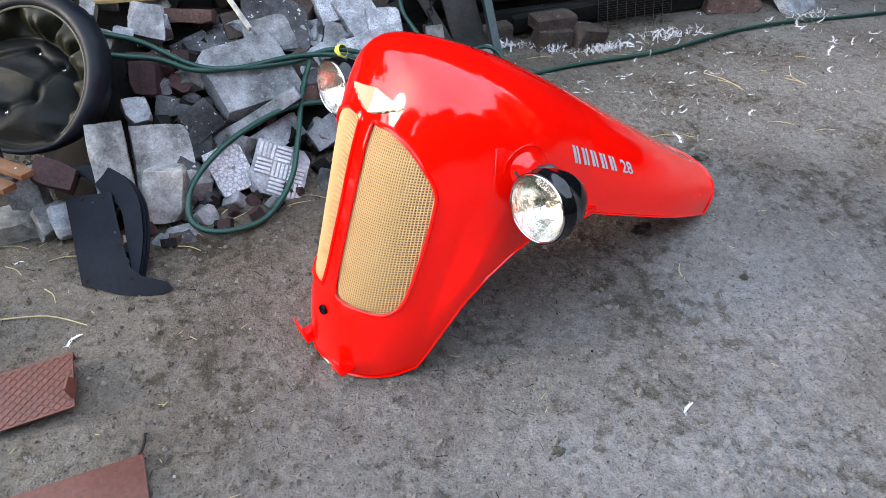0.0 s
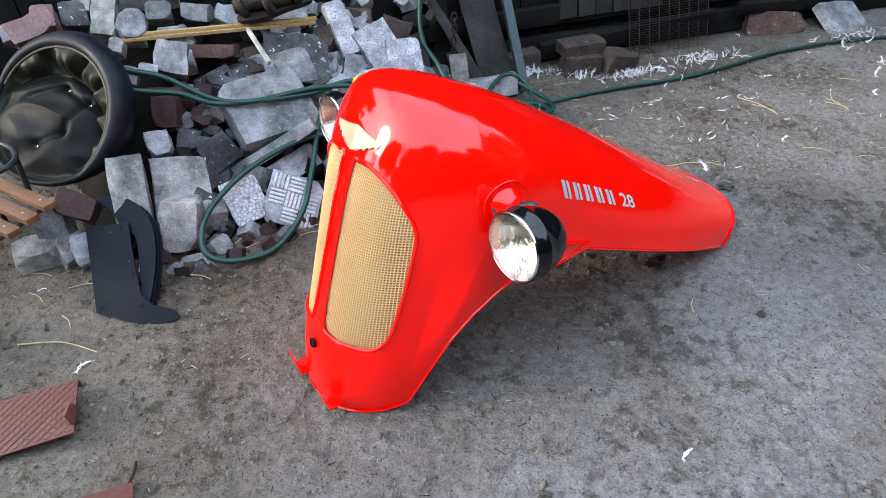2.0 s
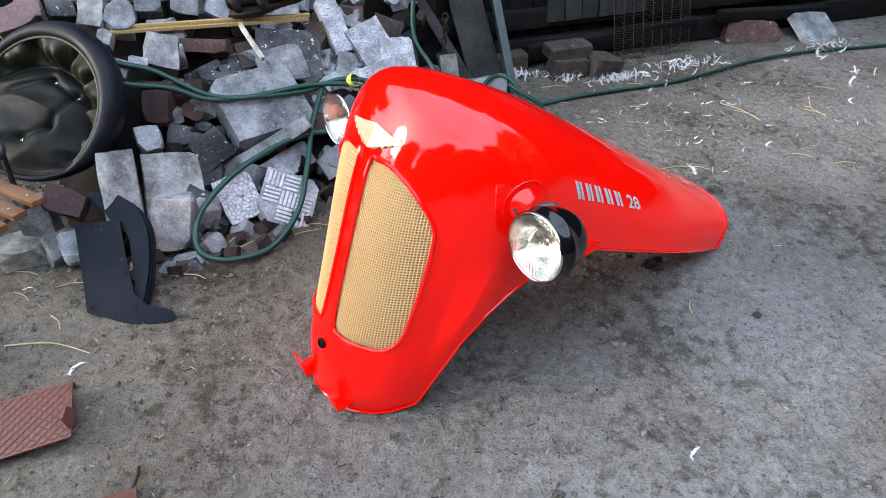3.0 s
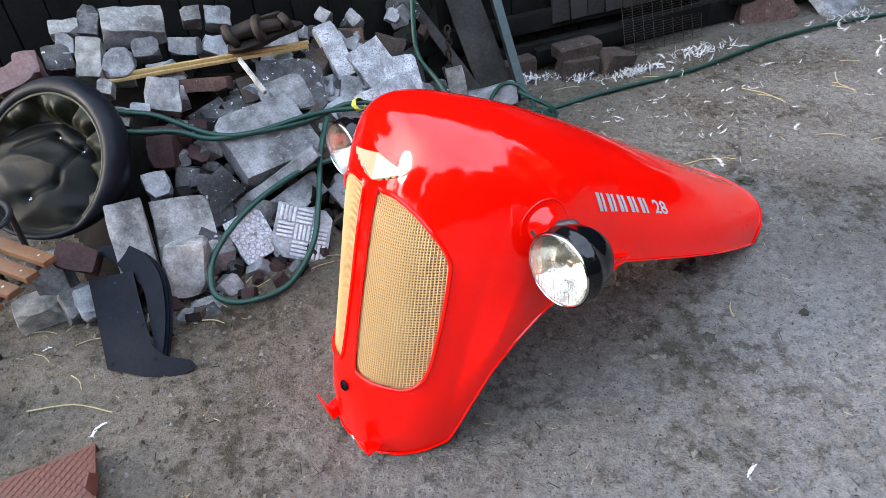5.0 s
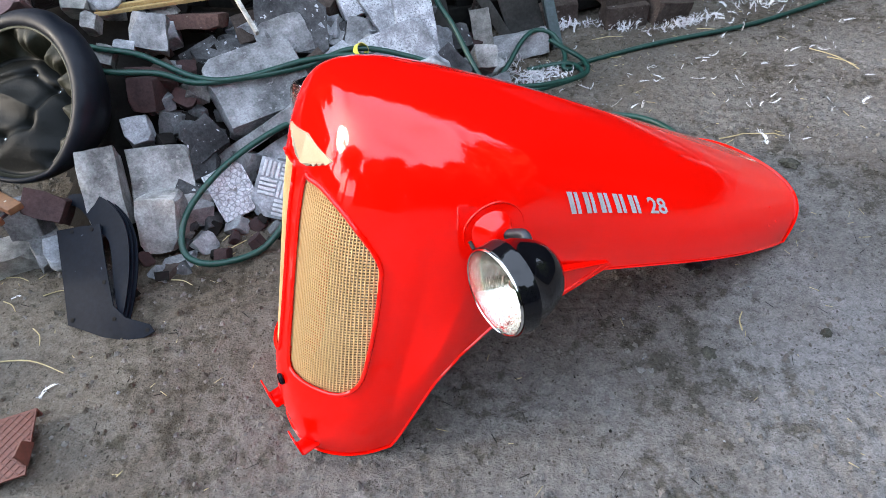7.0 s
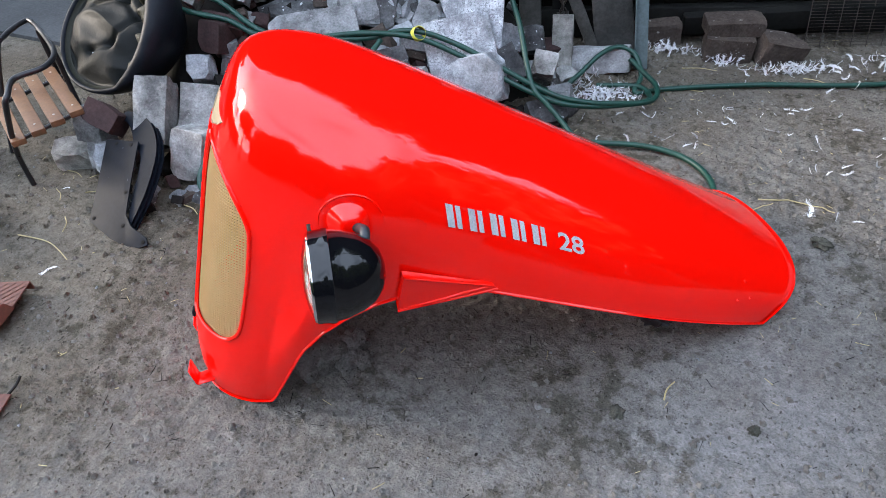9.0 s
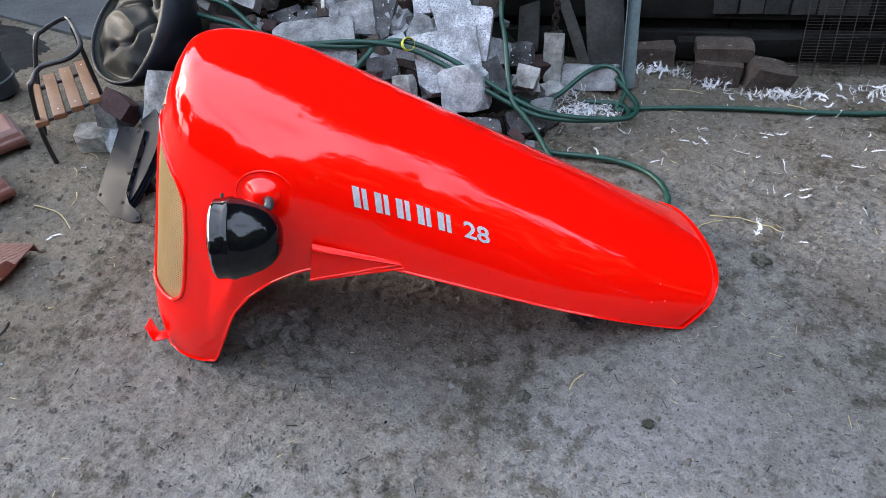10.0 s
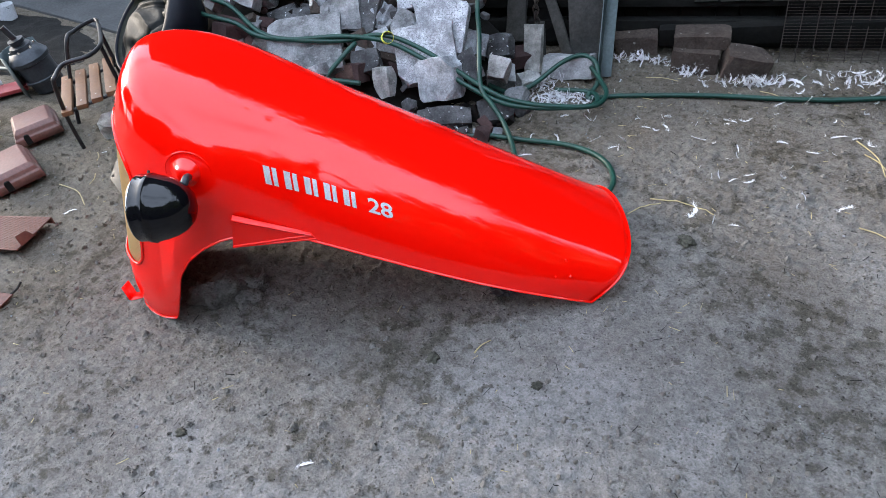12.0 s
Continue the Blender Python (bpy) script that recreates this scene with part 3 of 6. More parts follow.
# winged badge over the ridge
badge = bmesh.new()
WING = [(0.0, 0.036), (0.094, 0.018), (0.082, 0.007), (0.075, 0.010), (0.066, 0.0), (0.058, 0.003), (0.049, -0.008), (0.041, -0.005), (0.03, -0.015), (0.016, -0.018), (0.0, -0.021)]
for side in (-1, 1):
    front = [Vector((on_nose(max(y, 0.002), 0.713 + 0.9 * h) - 0.004, side * y, 0.713 + 0.9 * h)) for y, h in WING]
    back = [p + Vector((0.006, 0, 0)) for p in front]
    f, g = [badge.verts.new(p) for p in front], [badge.verts.new(p) for p in back]
    top = [(f[0], f[1], f[2], f[10]), (f[2], f[3], f[4], f[10]), (f[4], f[5], f[6], f[10]), (f[6], f[7], f[8], f[10]), (f[8], f[9], f[10])]
    for q in top:
        badge.faces.new(q)
    for k in range(10):
        badge.faces.new((f[k], f[k + 1], g[k + 1], g[k]))
part("badge", badge, BRASS, hood, "pale brass winged badge", smooth=20)

# crank hole with a dark bush
hole = turned([(0.0, 0.004), (0.0085, 0.004), (0.0085, 0.0), (0.014, 0.0), (0.0145, 0.003), (0.012, 0.006)], 24, Matrix.Translation((on_nose(0.004, 0.186) - 0.003, 0, 0.186)) @ pose(0, 0, 0, 0, -80, 0))
part("crank_hole", hole, BLACK_STEEL, hood, "dark round crank hole")

# bent mounting tabs at the foot of the nose
for side in (-1, 1):
    bm = bmesh.new()
    y0 = 0.088
    root = on_nose(y0, 0.075)
    rows_ = [(root + 0.010, 0.040), (root - 0.030, 0.034), (root - 0.035, 0.038), (root - 0.041, 0.090)]
    front = [[bm.verts.new((x, side * (y0 + dy), z + dy * 0.2)) for dy in (-0.026, 0.022)] for x, z in rows_]
    for a_, b_ in zip(front, front[1:]):
        bm.faces.new((a_[0], a_[1], b_[1], b_[0]))
    tab = part("mounting_tab", bm, RED_PAINT, hood, smooth=30)
    tab.modifiers.new("sheet", "SOLIDIFY").thickness = 0.003

# folded flange on each flank, above the cut-out
for side in (-1, 1):
    bm = bmesh.new()
    a = [(0.482, 0.464), (0.668, 0.38), (0.678, 0.366), (0.58, 0.372), (0.52, 0.378), (0.462, 0.382)]
    out = [bm.verts.new((x, side * (on_side(x, max(z, 0.405)) + 0.004), z)) for x, z in a]
    proud = [bm.verts.new((x, side * (on_side(x, max(z, 0.405)) + 0.022 * (1 - 0.7 * (x - 0.48) / 0.22)), z - 0.004)) for x, z in a]
    proud_at = [v.co.copy() for v in proud]
    bm.faces.new(proud)
    for k in range(6):
        bm.faces.new((out[k], out[(k + 1) % 6], proud[(k + 1) % 6], proud[k]))
    flange = part("side_flange", bm, RED_PAINT, hood, smooth=30)
    for p, q in ((0, 1), (5, 1), (5, 2)):
        a_, b_ = proud_at[p], proud_at[q]
        part("folded_ridge", tube(bmesh.new(), [a_.lerp(b_, k / 6) + Vector((0, side * 0.001, 0)) for k in range(7)], 0.0032, 6), RED_PAINT, flange, smooth=60)


# letters on the flanks: bars for the maker's name, then the number
def letter_at(u, v, side):
    x = 0.586 + 0.300 * u
    z = 0.533 - 0.157 * u + v * (0.044 - 0.012 * u)
    return Vector((x, side * (on_side(x, z) + 0.0022), z))


def number_mesh(text, u0, u1, side):
    curve = bpy.data.curves.new("number", "FONT")
    curve.body, curve.extrude, curve.offset = text, 0.0, 0.02
    ob = new("number_source", curve)
    bpy.context.view_layer.update()
    me = bpy.data.meshes.new_from_object(ob.evaluated_get(bpy.context.evaluated_depsgraph_get()))
    bpy.data.objects.remove(ob)
    bm = bmesh.new()
    bm.from_mesh(me)
    lo = Vector([min(v.co[k] for v in bm.verts) for k in range(3)])
    hi = Vector([max(v.co[k] for v in bm.verts) for k in range(3)])
    for v in bm.verts:
        u, w = (v.co.x - lo.x) / (hi.x - lo.x), (v.co.y - lo.y) / (hi.y - lo.y)
        v.co = letter_at(u0 + u * (u1 - u0) if side < 0 else u1 - u * (u1 - u0), w, side)
    return bm


for side in (-1, 1):
    for k in range(5):
        u = 0.0 + k * 0.151
        for du, wide in ((0.0, 0.048), (0.064, 0.034)):
            bm = bmesh.new()
            g = [[bm.verts.new(letter_at(u + du + wide * i / 2, w / 5, side)) for i in range(3)] for w in range(6)]
            for w in range(5):
                for i in range(2):
                    bm.faces.new((g[w][i], g[w][i + 1], g[w + 1][i + 1], g[w + 1][i]))
            bar = part("letter_bar", bm, SILVER, hood, "silver lettering bar")
    part("number", number_mesh("28", 0.80, 1.0, side), SILVER, hood, "silver number 28")


# headlights on stub arms
def headlight(side):
    """A bowl lamp that faces forward; its axis along local z of AXIS."""
    centre = Vector((LAMP_AT[0], side * LAMP_AT[1], LAMP_AT[2]))
    at = Matrix.Translation(centre) @ pose(0, 0, 0, 0, -90 - LAMP_DIP, side * LAMP_TOE)
    r = 0.083
    bowl = turned([(0.0, -0.092), (0.018, -0.091), (0.038, -0.084), (0.056, -0.068), (0.068, -0.048), (0.077, -0.022), (0.081, 0.0), (0.0835, 0.002), (0.0835, 0.010), (r - 0.001, 0.012), (r - 0.002, 0.034), (0.076, 0.034), (0.076, 0.012)], 56, at)
    lamp = part("headlight", bowl, BLACK_ENAMEL, hood, "black enamelled bowl headlight", smooth=50)
    ring = turned([(0.0757, 0.033), (0.0785, 0.033), (0.0790, 0.035), (0.0782, 0.0375), (0.0768, 0.0385), (0.0752, 0.037), (0.0757, 0.033)], 56, at)
    part("chrome_rim", ring, CHROME, lamp, "chrome lamp rim")
    dish = turned([(0.0, -0.045), (0.03, -0.036), (0.055, -0.008), (0.075, 0.033)], 48, at)
    part("reflector", dish, REFLECTOR, lamp)
    bulb = turned([(0.0, 0.004), (0.009, 0.0), (0.012, -0.012), (0.007, -0.026), (0.007, -0.042)], 16, at)
    part("bulb", bulb, REFLECTOR, lamp)
    lens = bmesh.new()
    turned([(0.0, 0.052), (0.03, 0.050), (0.055, 0.0455), (0.075, 0.038), (0.075, 0.035), (0.055, 0.0425), (0.03, 0.047), (0.0, 0.049)], 48, at, lens)
    for k in range(-6, 7):
        # flutes moulded into the inside of the glass
        w = math.sqrt(max(0.0, 0.066 ** 2 - (k * 0.009) ** 2))
        flute = tube(bmesh.new(), [at @ Vector((s * w, k * 0.009, 0.0465 - 0.011 * (s * s * w * w + (k * 0.009) ** 2) / 0.0056)) for s in (-1, -0.5, 0, 0.5, 1)], 0.0005, 5)
        part("flute", flute, GLASS, lamp).visible_shadow = False
    glass = part("lens", lens, GLASS, lamp, "fluted clear glass lens", smooth=60)
    glass.visible_shadow = False
    stem = [at @ Vector((0.035, side * 0.035, -0.062)), at @ Vector((0.045, side * 0.055, -0.066)), Vector((BOSS[0] + 0.012, side * (BOSS[1] - 0.03), BOSS[2] + 0.006)), Vector((BOSS[0], side * (BOSS[1] - 0.01), BOSS[2]))]
    part("stem", tube(bmesh.new(), smooth_path(stem, 5), 0.0095, 12), GUNMETAL, lamp, "grey steel stub arm")
    screw = [at @ Vector((0.046, side * 0.069, 0.030)), at @ Vector((0.054, side * 0.081, 0.030))]
    part("clamp_screw", tube(bmesh.new(), screw, 0.0035, 8), RUST, lamp)
    return lamp


LAMP_AT, LAMP_DIP, LAMP_TOE = (0.353, -0.403, 0.568), -5.0, 0.0
BOSS = (0.403, -0.290, 0.588)
for side in (1, -1):
    headlight(side)
    # pressed boss round the arm, and the arched crease over it
    n_at = Matrix.Translation((BOSS[0], side * (BOSS[1] + 0.012), BOSS[2])) @ pose(0, 0, 0, side * 80, 0, 0)
    boss = turned([(0.046, 0.0), (0.044, 0.006), (0.034, 0.016), (0.024, 0.030), (0.020, 0.036), (0.012, 0.038), (0.0, 0.038)], 36, n_at)
    part("lamp_boss", boss, RED_PAINT, hood, smooth=60)
    crease = []
    for k in range(25):
        g = radians(-10 + k * 200 / 24)
        x, z = BOSS[0] + 0.060 * math.cos(g), BOSS[2] + 0.054 * math.sin(g)
        crease.append(Vector((x, side * -(on_side(x, z) + 0.0005), z)))
    part("crease", tube(bmesh.new(), crease, [0.0005 + 0.0018 * math.sin(math.pi * k / 24) for k in range(25)], 8), RED_PAINT, hood, smooth=60)
for x, z in ((1.349, 0.146), (1.316, 0.116), (1.358, 0.104)):
    y = on_side(x, z)
    part("rivet", turned([(0.0, 0.003), (0.003, 0.0025), (0.0045, 0.0)], 12, Matrix.Translation((x, -y, z)) @ pose(0, 0, 0, 70, 0, 0)), RED_PAINT, hood)


# ---- the heap of rubble ----
STONE_WORDS = {
    CONCRETE: ("concrete_chunk", "broken grey concrete chunk lying on the rubble heap", "concrete chunk"),
    CONCRETE_LIGHT: ("concrete_chunk", "pale broken concrete chunk wedged in the rubble heap", "concrete chunk"),
    CONCRETE_DARK: ("concrete_chunk", "dark weathered concrete slab piece in the rubble heap", "concrete chunk"),
    CONCRETE_WARM: ("concrete_block", "sandy grey concrete block leaning on the rubble heap", "concrete block"),
    TERRAZZO: ("pebbled_slab", "white pebbled concrete slab piece with broken edges", "slab"),
    GRANITE: ("speckled_slab", "pale speckled artificial-stone slab leaning on the heap", "slab"),
    LIMESTONE: ("limestone_chunk", "pale yellowish limestone chunk at the heap's foot", "stone"),
    BRICK_RED: ("brick", "worn red brick lying among the rubble", "brick"),
    BRICK_DARK: ("brick", "dark sooty brick lying among the rubble", "brick"),
    BRICK_BROWN: ("brick", "brown chipped brick lying among the rubble", "brick"),
    BRICK_PINK: ("brick", "faded pink brick lying on the rubble", "brick"),
}


def stone_bm(size, cut, rough, seed, cuts=5):
    """A block with chopped corners, random chips knocked off its edges, and a rough skin."""
    r = random.Random(seed)
    bm = bmesh.new()
    bmesh.ops.create_cube(bm, size=1.0, matrix=Matrix.Diagonal((*size, 1)))
    hx, hy, hz = size[0] / 2, size[1] / 2, size[2] / 2

    def chop(normal, distance):
        bmesh.ops.bisect_plane(bm, geom=bm.verts[:] + bm.edges[:] + bm.faces[:], plane_co=normal * distance, plane_no=normal, clear_outer=True)
        bmesh.ops.holes_fill(bm, edges=[e for e in bm.edges if e.is_boundary], sides=0)

    for k, (sx, sy) in enumerate(((-1, 1), (1, 1), (1, -1), (-1, -1))):
        if cut[k] > 0.01:
            n = Vector((sx / hx, sy / hy, r.uniform(-0.25, 0.25) / hz)).normalized()
            reach = abs(n.x) * hx + abs(n.y) * hy + abs(n.z) * hz
            chop(n, reach * (1 - 0.9 * cut[k]))
    for _ in range(int(2 + rough * 26)):
        n = Vector((r.choice((-1, 1)) * r.uniform(0.2, 1) / hx, r.choice((-1, 1)) * r.uniform(0.2, 1) / hy, r.choice((-1, 0.4, 1)) * r.uniform(0.3, 1) / hz)).normalized()
        reach = abs(n.x) * hx + abs(n.y) * hy + abs(n.z) * hz
        chop(n, reach * r.uniform(0.84 - rough * 0.8, 0.98 - rough * 0.7))
    bmesh.ops.bevel(bm, geom=bm.edges[:], offset=min(size) * 0.02, segments=1, affect="EDGES", clamp_overlap=True)
    bmesh.ops.triangulate(bm, faces=bm.faces[:])
    for limit in (0.06, 0.035):
        long = [e for e in bm.edges if e.calc_length() > limit]
        if long and len(bm.faces) < 900:
            bmesh.ops.subdivide_edges(bm, edges=long, cuts=1)
            bmesh.ops.triangulate(bm, faces=bm.faces[:])
    off = Vector((seed * 3.7, seed * 1.3, seed * 2.1))
    a = min(0.008, min(size) * 0.085) * (0.6 + rough * 6)
    for v in bm.verts:
        v.co += noise.noise_vector(v.co * 14 + off) * a + noise.noise_vector(v.co * 45 + off) * a * 0.45
    return bm


stone_count = [0]


def rubble(mat, loc, rot, size, cut=(0.04, 0.08, 0.03, 0.1), rough=0.075):
    stone_count[0] += 1
    name, label, category = STONE_WORDS[mat]
    if loc[1] > 3.4:
        label = label.split(" l")[0].split(" in ")[0] + " lying at the foot of the plank wall"
    size = tuple(v * 1.03 for v in size)
    return solid(name, stone_bm(size, cut, rough, stone_count[0]), mat, label, category, pose(*loc, *rot), group="rubble heap", smooth=20)


rubble(CONCRETE, (-0.729, 2.430, 0.284), (34, -0, 42), (0.325, 0.274, 0.075), cut=(.3, 0, 0, 0))
rubble(CONCRETE, (-0.698, 2.277, 0.178), (69, -26, 18), (0.401, 0.048, 0.090))
rubble(CONCRETE_DARK, (-0.862, 2.188, 0.212), (24, 44, -28), (0.121, 0.117, 0.060))
rubble(TERRAZZO, (-0.743, 2.051, 0.094), (49, -8, 36), (0.132, 0.167, 0.050), cut=(.1, .3, .3, .2))
rubble(CONCRETE_LIGHT, (-0.630, 2.266, 0.103), (48, -13, 40), (0.237, 0.096, 0.050))
rubble(CONCRETE_LIGHT, (-0.453, 2.374, 0.069), (54, -18, 42), (0.128, 0.092, 0.120))
rubble(BRICK_DARK, (-0.487, 2.488, 0.195), (71, -1, 9), (0.076, 0.075, 0.080))
rubble(CONCRETE_WARM, (-0.962, 2.025, 0.131), (49, 6, 24), (0.192, 0.254, 0.100), cut=(.1, .15, 0, .1))
rubble(CONCRETE_WARM, (-1.092, 1.920, 0.200), (49, 4, 25), (0.112, 0.232, 0.110))
rubble(CONCRETE_WARM, (-0.914, 1.891, 0.095), (71, -0, 9), (0.121, 0.173, 0.100), rough=.16)
rubble(BRICK_DARK, (-1.230, 1.818, 0.207), (44, 25, 6), (0.116, 0.078, 0.100))
rubble(CONCRETE_LIGHT, (-1.20, 1.76, 0.075), (49, -1, 30), (0.105, 0.10, 0.080), rough=.14)
rubble(CONCRETE, (-1.275, 1.785, 0.05), (38, 10, 52), (0.10, 0.09, 0.085), rough=.14)
rubble(LIMESTONE, (-1.40, 1.755, 0.05), (20, 5, 35), (0.125, 0.09, 0.10), rough=.14)
rubble(CONCRETE, (-1.36, 1.84, 0.13), (70, -4, 20), (0.10, 0.15, 0.09))
rubble(BRICK_DARK, (-1.053, 2.267, 0.351), (71, 7, 6), (0.094, 0.109, 0.120))
rubble(BRICK_DARK, (-1.050, 2.307, 0.373), (32, 13, 23), (0.157, 0.051, 0.080))
rubble(BRICK_DARK, (-0.964, 2.320, 0.289), (40, 31, -3), (0.078, 0.051, 0.070))
rubble(CONCRETE_LIGHT, (-1.074, 2.163, 0.258), (49, -3, 31), (0.081, 0.091, 0.090), rough=.12)
rubble(CONCRETE_DARK, (-1.000, 2.257, 0.230), (70, 15, 3), (0.075, 0.084, 0.080))
rubble(CONCRETE, (-1.084, 2.449, 0.479), (54, 17, 17), (0.114, 0.122, 0.090), rough=.1)
rubble(BRICK_RED, (-0.979, 2.593, 0.457), (71, 3, 7), (0.196, 0.050, 0.110))
rubble(BRICK_BROWN, (-0.822, 2.653, 0.389), (49, -2, 30), (0.091, 0.105, 0.080))
rubble(CONCRETE_DARK, (-0.666, 2.691, 0.379), (49, 9, 21), (0.252, 0.211, 0.060), cut=(0, .2, .1, .1))
rubble(GRANITE, (-0.503, 2.891, 0.443), (49, -5, 34), (0.088, 0.238, 0.050))
rubble(GRANITE, (-0.322, 2.862, 0.346), (48, -13, 41), (0.157, 0.264, 0.050))
rubble(TERRAZZO, (-0.310, 2.750, 0.282), (34, 6, 33), (0.189, 0.071, 0.050), rough=.14)
rubble(BRICK_RED, (-0.445, 3.069, 0.430), (71, 1, 8), (0.088, 0.092, 0.060))
rubble(CONCRETE, (-0.448, 2.793, 0.292), (54, 19, 16), (0.094, 0.116, 0.080), rough=.14)
rubble(CONCRETE_DARK, (-0.899, 2.552, 0.352), (34, -1, 43), (0.201, 0.059, 0.060))
rubble(CONCRETE_DARK, (-0.962, 2.526, 0.349), (48, -14, 41), (0.139, 0.080, 0.060))
rubble(CONCRETE_WARM, (-1.237, 2.712, 0.662), (33, 10, 27), (0.216, 0.112, 0.100))
rubble(CONCRETE, (-1.378, 2.666, 0.695), (48, 15, 16), (0.069, 0.113, 0.100))
rubble(CONCRETE_WARM, (-1.444, 2.603, 0.698), (49, 8, 22), (0.100, 0.055, 0.090), rough=.14)
rubble(LIMESTONE, (-1.345, 2.520, 0.606), (48, 12, 18), (0.086, 0.148, 0.100))
rubble(CONCRETE, (-1.428, 2.545, 0.652), (48, 11, 19), (0.058, 0.077, 0.090), rough=.14)
rubble(CONCRETE_DARK, (-1.447, 2.498, 0.622), (49, 2, 27), (0.095, 0.093, 0.080), rough=.14)
rubble(CONCRETE, (-1.255, 2.542, 0.566), (48, 14, 16), (0.094, 0.107, 0.100), rough=.14)
rubble(CONCRETE, (-1.180, 2.637, 0.594), (56, 6, 25), (0.090, 0.069, 0.080), rough=.12)
rubble(CONCRETE, (-1.133, 2.604, 0.512), (33, 11, 25), (0.104, 0.054, 0.080), rough=.14)
rubble(CONCRETE, (-1.063, 2.729, 0.569), (71, 6, 7), (0.102, 0.065, 0.100))
rubble(BRICK_PINK, (-1.504, 2.399, 0.635), (49, 4, 26), (0.073, 0.082, 0.120))
rubble(CONCRETE_WARM, (-1.274, 2.426, 0.528), (47, 18, 13), (0.048, 0.057, 0.080))
rubble(CONCRETE, (-0.970, 2.903, 0.612), (48, 12, 18), (0.100, 0.077, 0.080))
rubble(CONCRETE, (-0.721, 2.931, 0.494), (49, 8, 22), (0.112, 0.092, 0.080), rough=.12)
rubble(CONCRETE_WARM, (-1.065, 2.868, 0.638), (49, 7, 23), (0.069, 0.061, 0.080))
rubble(BRICK_PINK, (-1.531, 2.359, 0.616), (48, -15, 42), (0.157, 0.081, 0.120))
rubble(CONCRETE_LIGHT, (-1.62, 2.36, 0.60), (49, -6, 34), (0.079, 0.061, 0.080), rough=.14)
rubble(CONCRETE_LIGHT, (-1.142, 2.362, 0.468), (30, 17, 15), (0.067, 0.032, 0.040))
rubble(CONCRETE_WARM, (-1.201, 2.328, 0.450), (45, 22, 9), (0.056, 0.063, 0.070))
rubble(CONCRETE, (-0.690, 2.643, 0.354), (49, -4, 32), (0.183, 0.141, 0.080), rough=.12)
rubble(CONCRETE_DARK, (-0.481, 2.552, 0.207), (49, -6, 34), (0.121, 0.102, 0.090))
rubble(BRICK_RED, (-0.528, 2.479, 0.189), (71, -9, 12), (0.097, 0.065, 0.080), rough=.16)
rubble(CONCRETE_WARM, (-0.353, 2.522, 0.160), (70, -14, 14), (0.078, 0.128, 0.060), rough=.14)
rubble(GRANITE, (-0.264, 2.712, 0.228), (49, -7, 35), (0.257, 0.244, 0.060), cut=(.2, .1, .1, .2))
rubble(GRANITE, (-0.226, 2.843, 0.303), (49, 5, 25), (0.145, 0.218, 0.050))
rubble(CONCRETE_LIGHT, (-0.153, 2.660, 0.156), (70, -13, 13), (0.181, 0.177, 0.090), cut=(.35, .3, .1, .1), rough=.12)
rubble(CONCRETE_DARK, (-0.061, 2.558, 0.042), (34, 2, 39), (0.224, 0.081, 0.050))
rubble(CONCRETE_DARK, (0.103, 2.706, 0.037), (34, -3, 46), (0.139, 0.104, 0.060), rough=.12)
rubble(CONCRETE_LIGHT, (0.125, 2.608, -0.010), (34, 3, 37), (0.121, 0.036, 0.040))
rubble(CONCRETE_LIGHT, (0.179, 2.614, -0.051), (34, 1, 41), (0.069, 0.035, 0.040))
rubble(CONCRETE_WARM, (0.039, 2.829, 0.169), (48, 12, 18), (0.086, 0.082, 0.080), rough=.14)
rubble(CONCRETE_DARK, (-0.083, 2.792, 0.167), (46, -21, 49), (0.078, 0.140, 0.060))
rubble(CONCRETE, (-0.03, 2.93, 0.075), (30, 12, 40), (0.11, 0.09, 0.08), rough=.14)
rubble(CONCRETE_DARK, (-0.11, 3.03, 0.16), (55, -10, 20), (0.13, 0.10, 0.09), rough=.12)
rubble(CONCRETE_WARM, (0.055, 3.02, 0.03), (20, 8, 65), (0.10, 0.07, 0.06), rough=.14)
rubble(CONCRETE_LIGHT, (-0.17, 2.93, 0.20), (48, 12, 30), (0.12, 0.10, 0.07), rough=.12)
rubble(CONCRETE, (0.10, 2.86, 0.03), (25, -12, 15), (0.09, 0.08, 0.06), rough=.14)
rubble(BRICK_DARK, (-0.06, 3.12, 0.08), (15, 5, 55), (0.14, 0.08, 0.07))
rubble(CONCRETE, (0.157, 3.211, 0.038), (71, -8, 11), (0.243, 0.103, 0.100))
rubble(LIMESTONE, (-0.000, 3.152, 0.124), (71, -5, 10), (0.082, 0.203, 0.030))
rubble(BRICK_BROWN, (0.31, 3.57, 0.04), (2, -3, 24), (0.19, 0.10, 0.09), rough=.03)
rubble(BRICK_BROWN, (0.625, 3.51, 0.045), (0, 2, 17), (0.19, 0.11, 0.10), rough=.03)
rubble(BRICK_BROWN, (0.625, 3.56, 0.125), (3, -2, 21), (0.23, 0.12, 0.06), rough=.03)
rubble(BRICK_BROWN, (0.83, 3.56, 0.04), (8, 12, 30), (0.18, 0.11, 0.11), rough=.03)
rubble(BRICK_RED, (1.839, 4.207, 0.027), (71, 3, 8), (0.354, 0.132, 0.140), rough=.12)
rubble(GRANITE, (2.277, 4.267, 0.030), (34, 6, 33), (0.322, 0.244, 0.050))

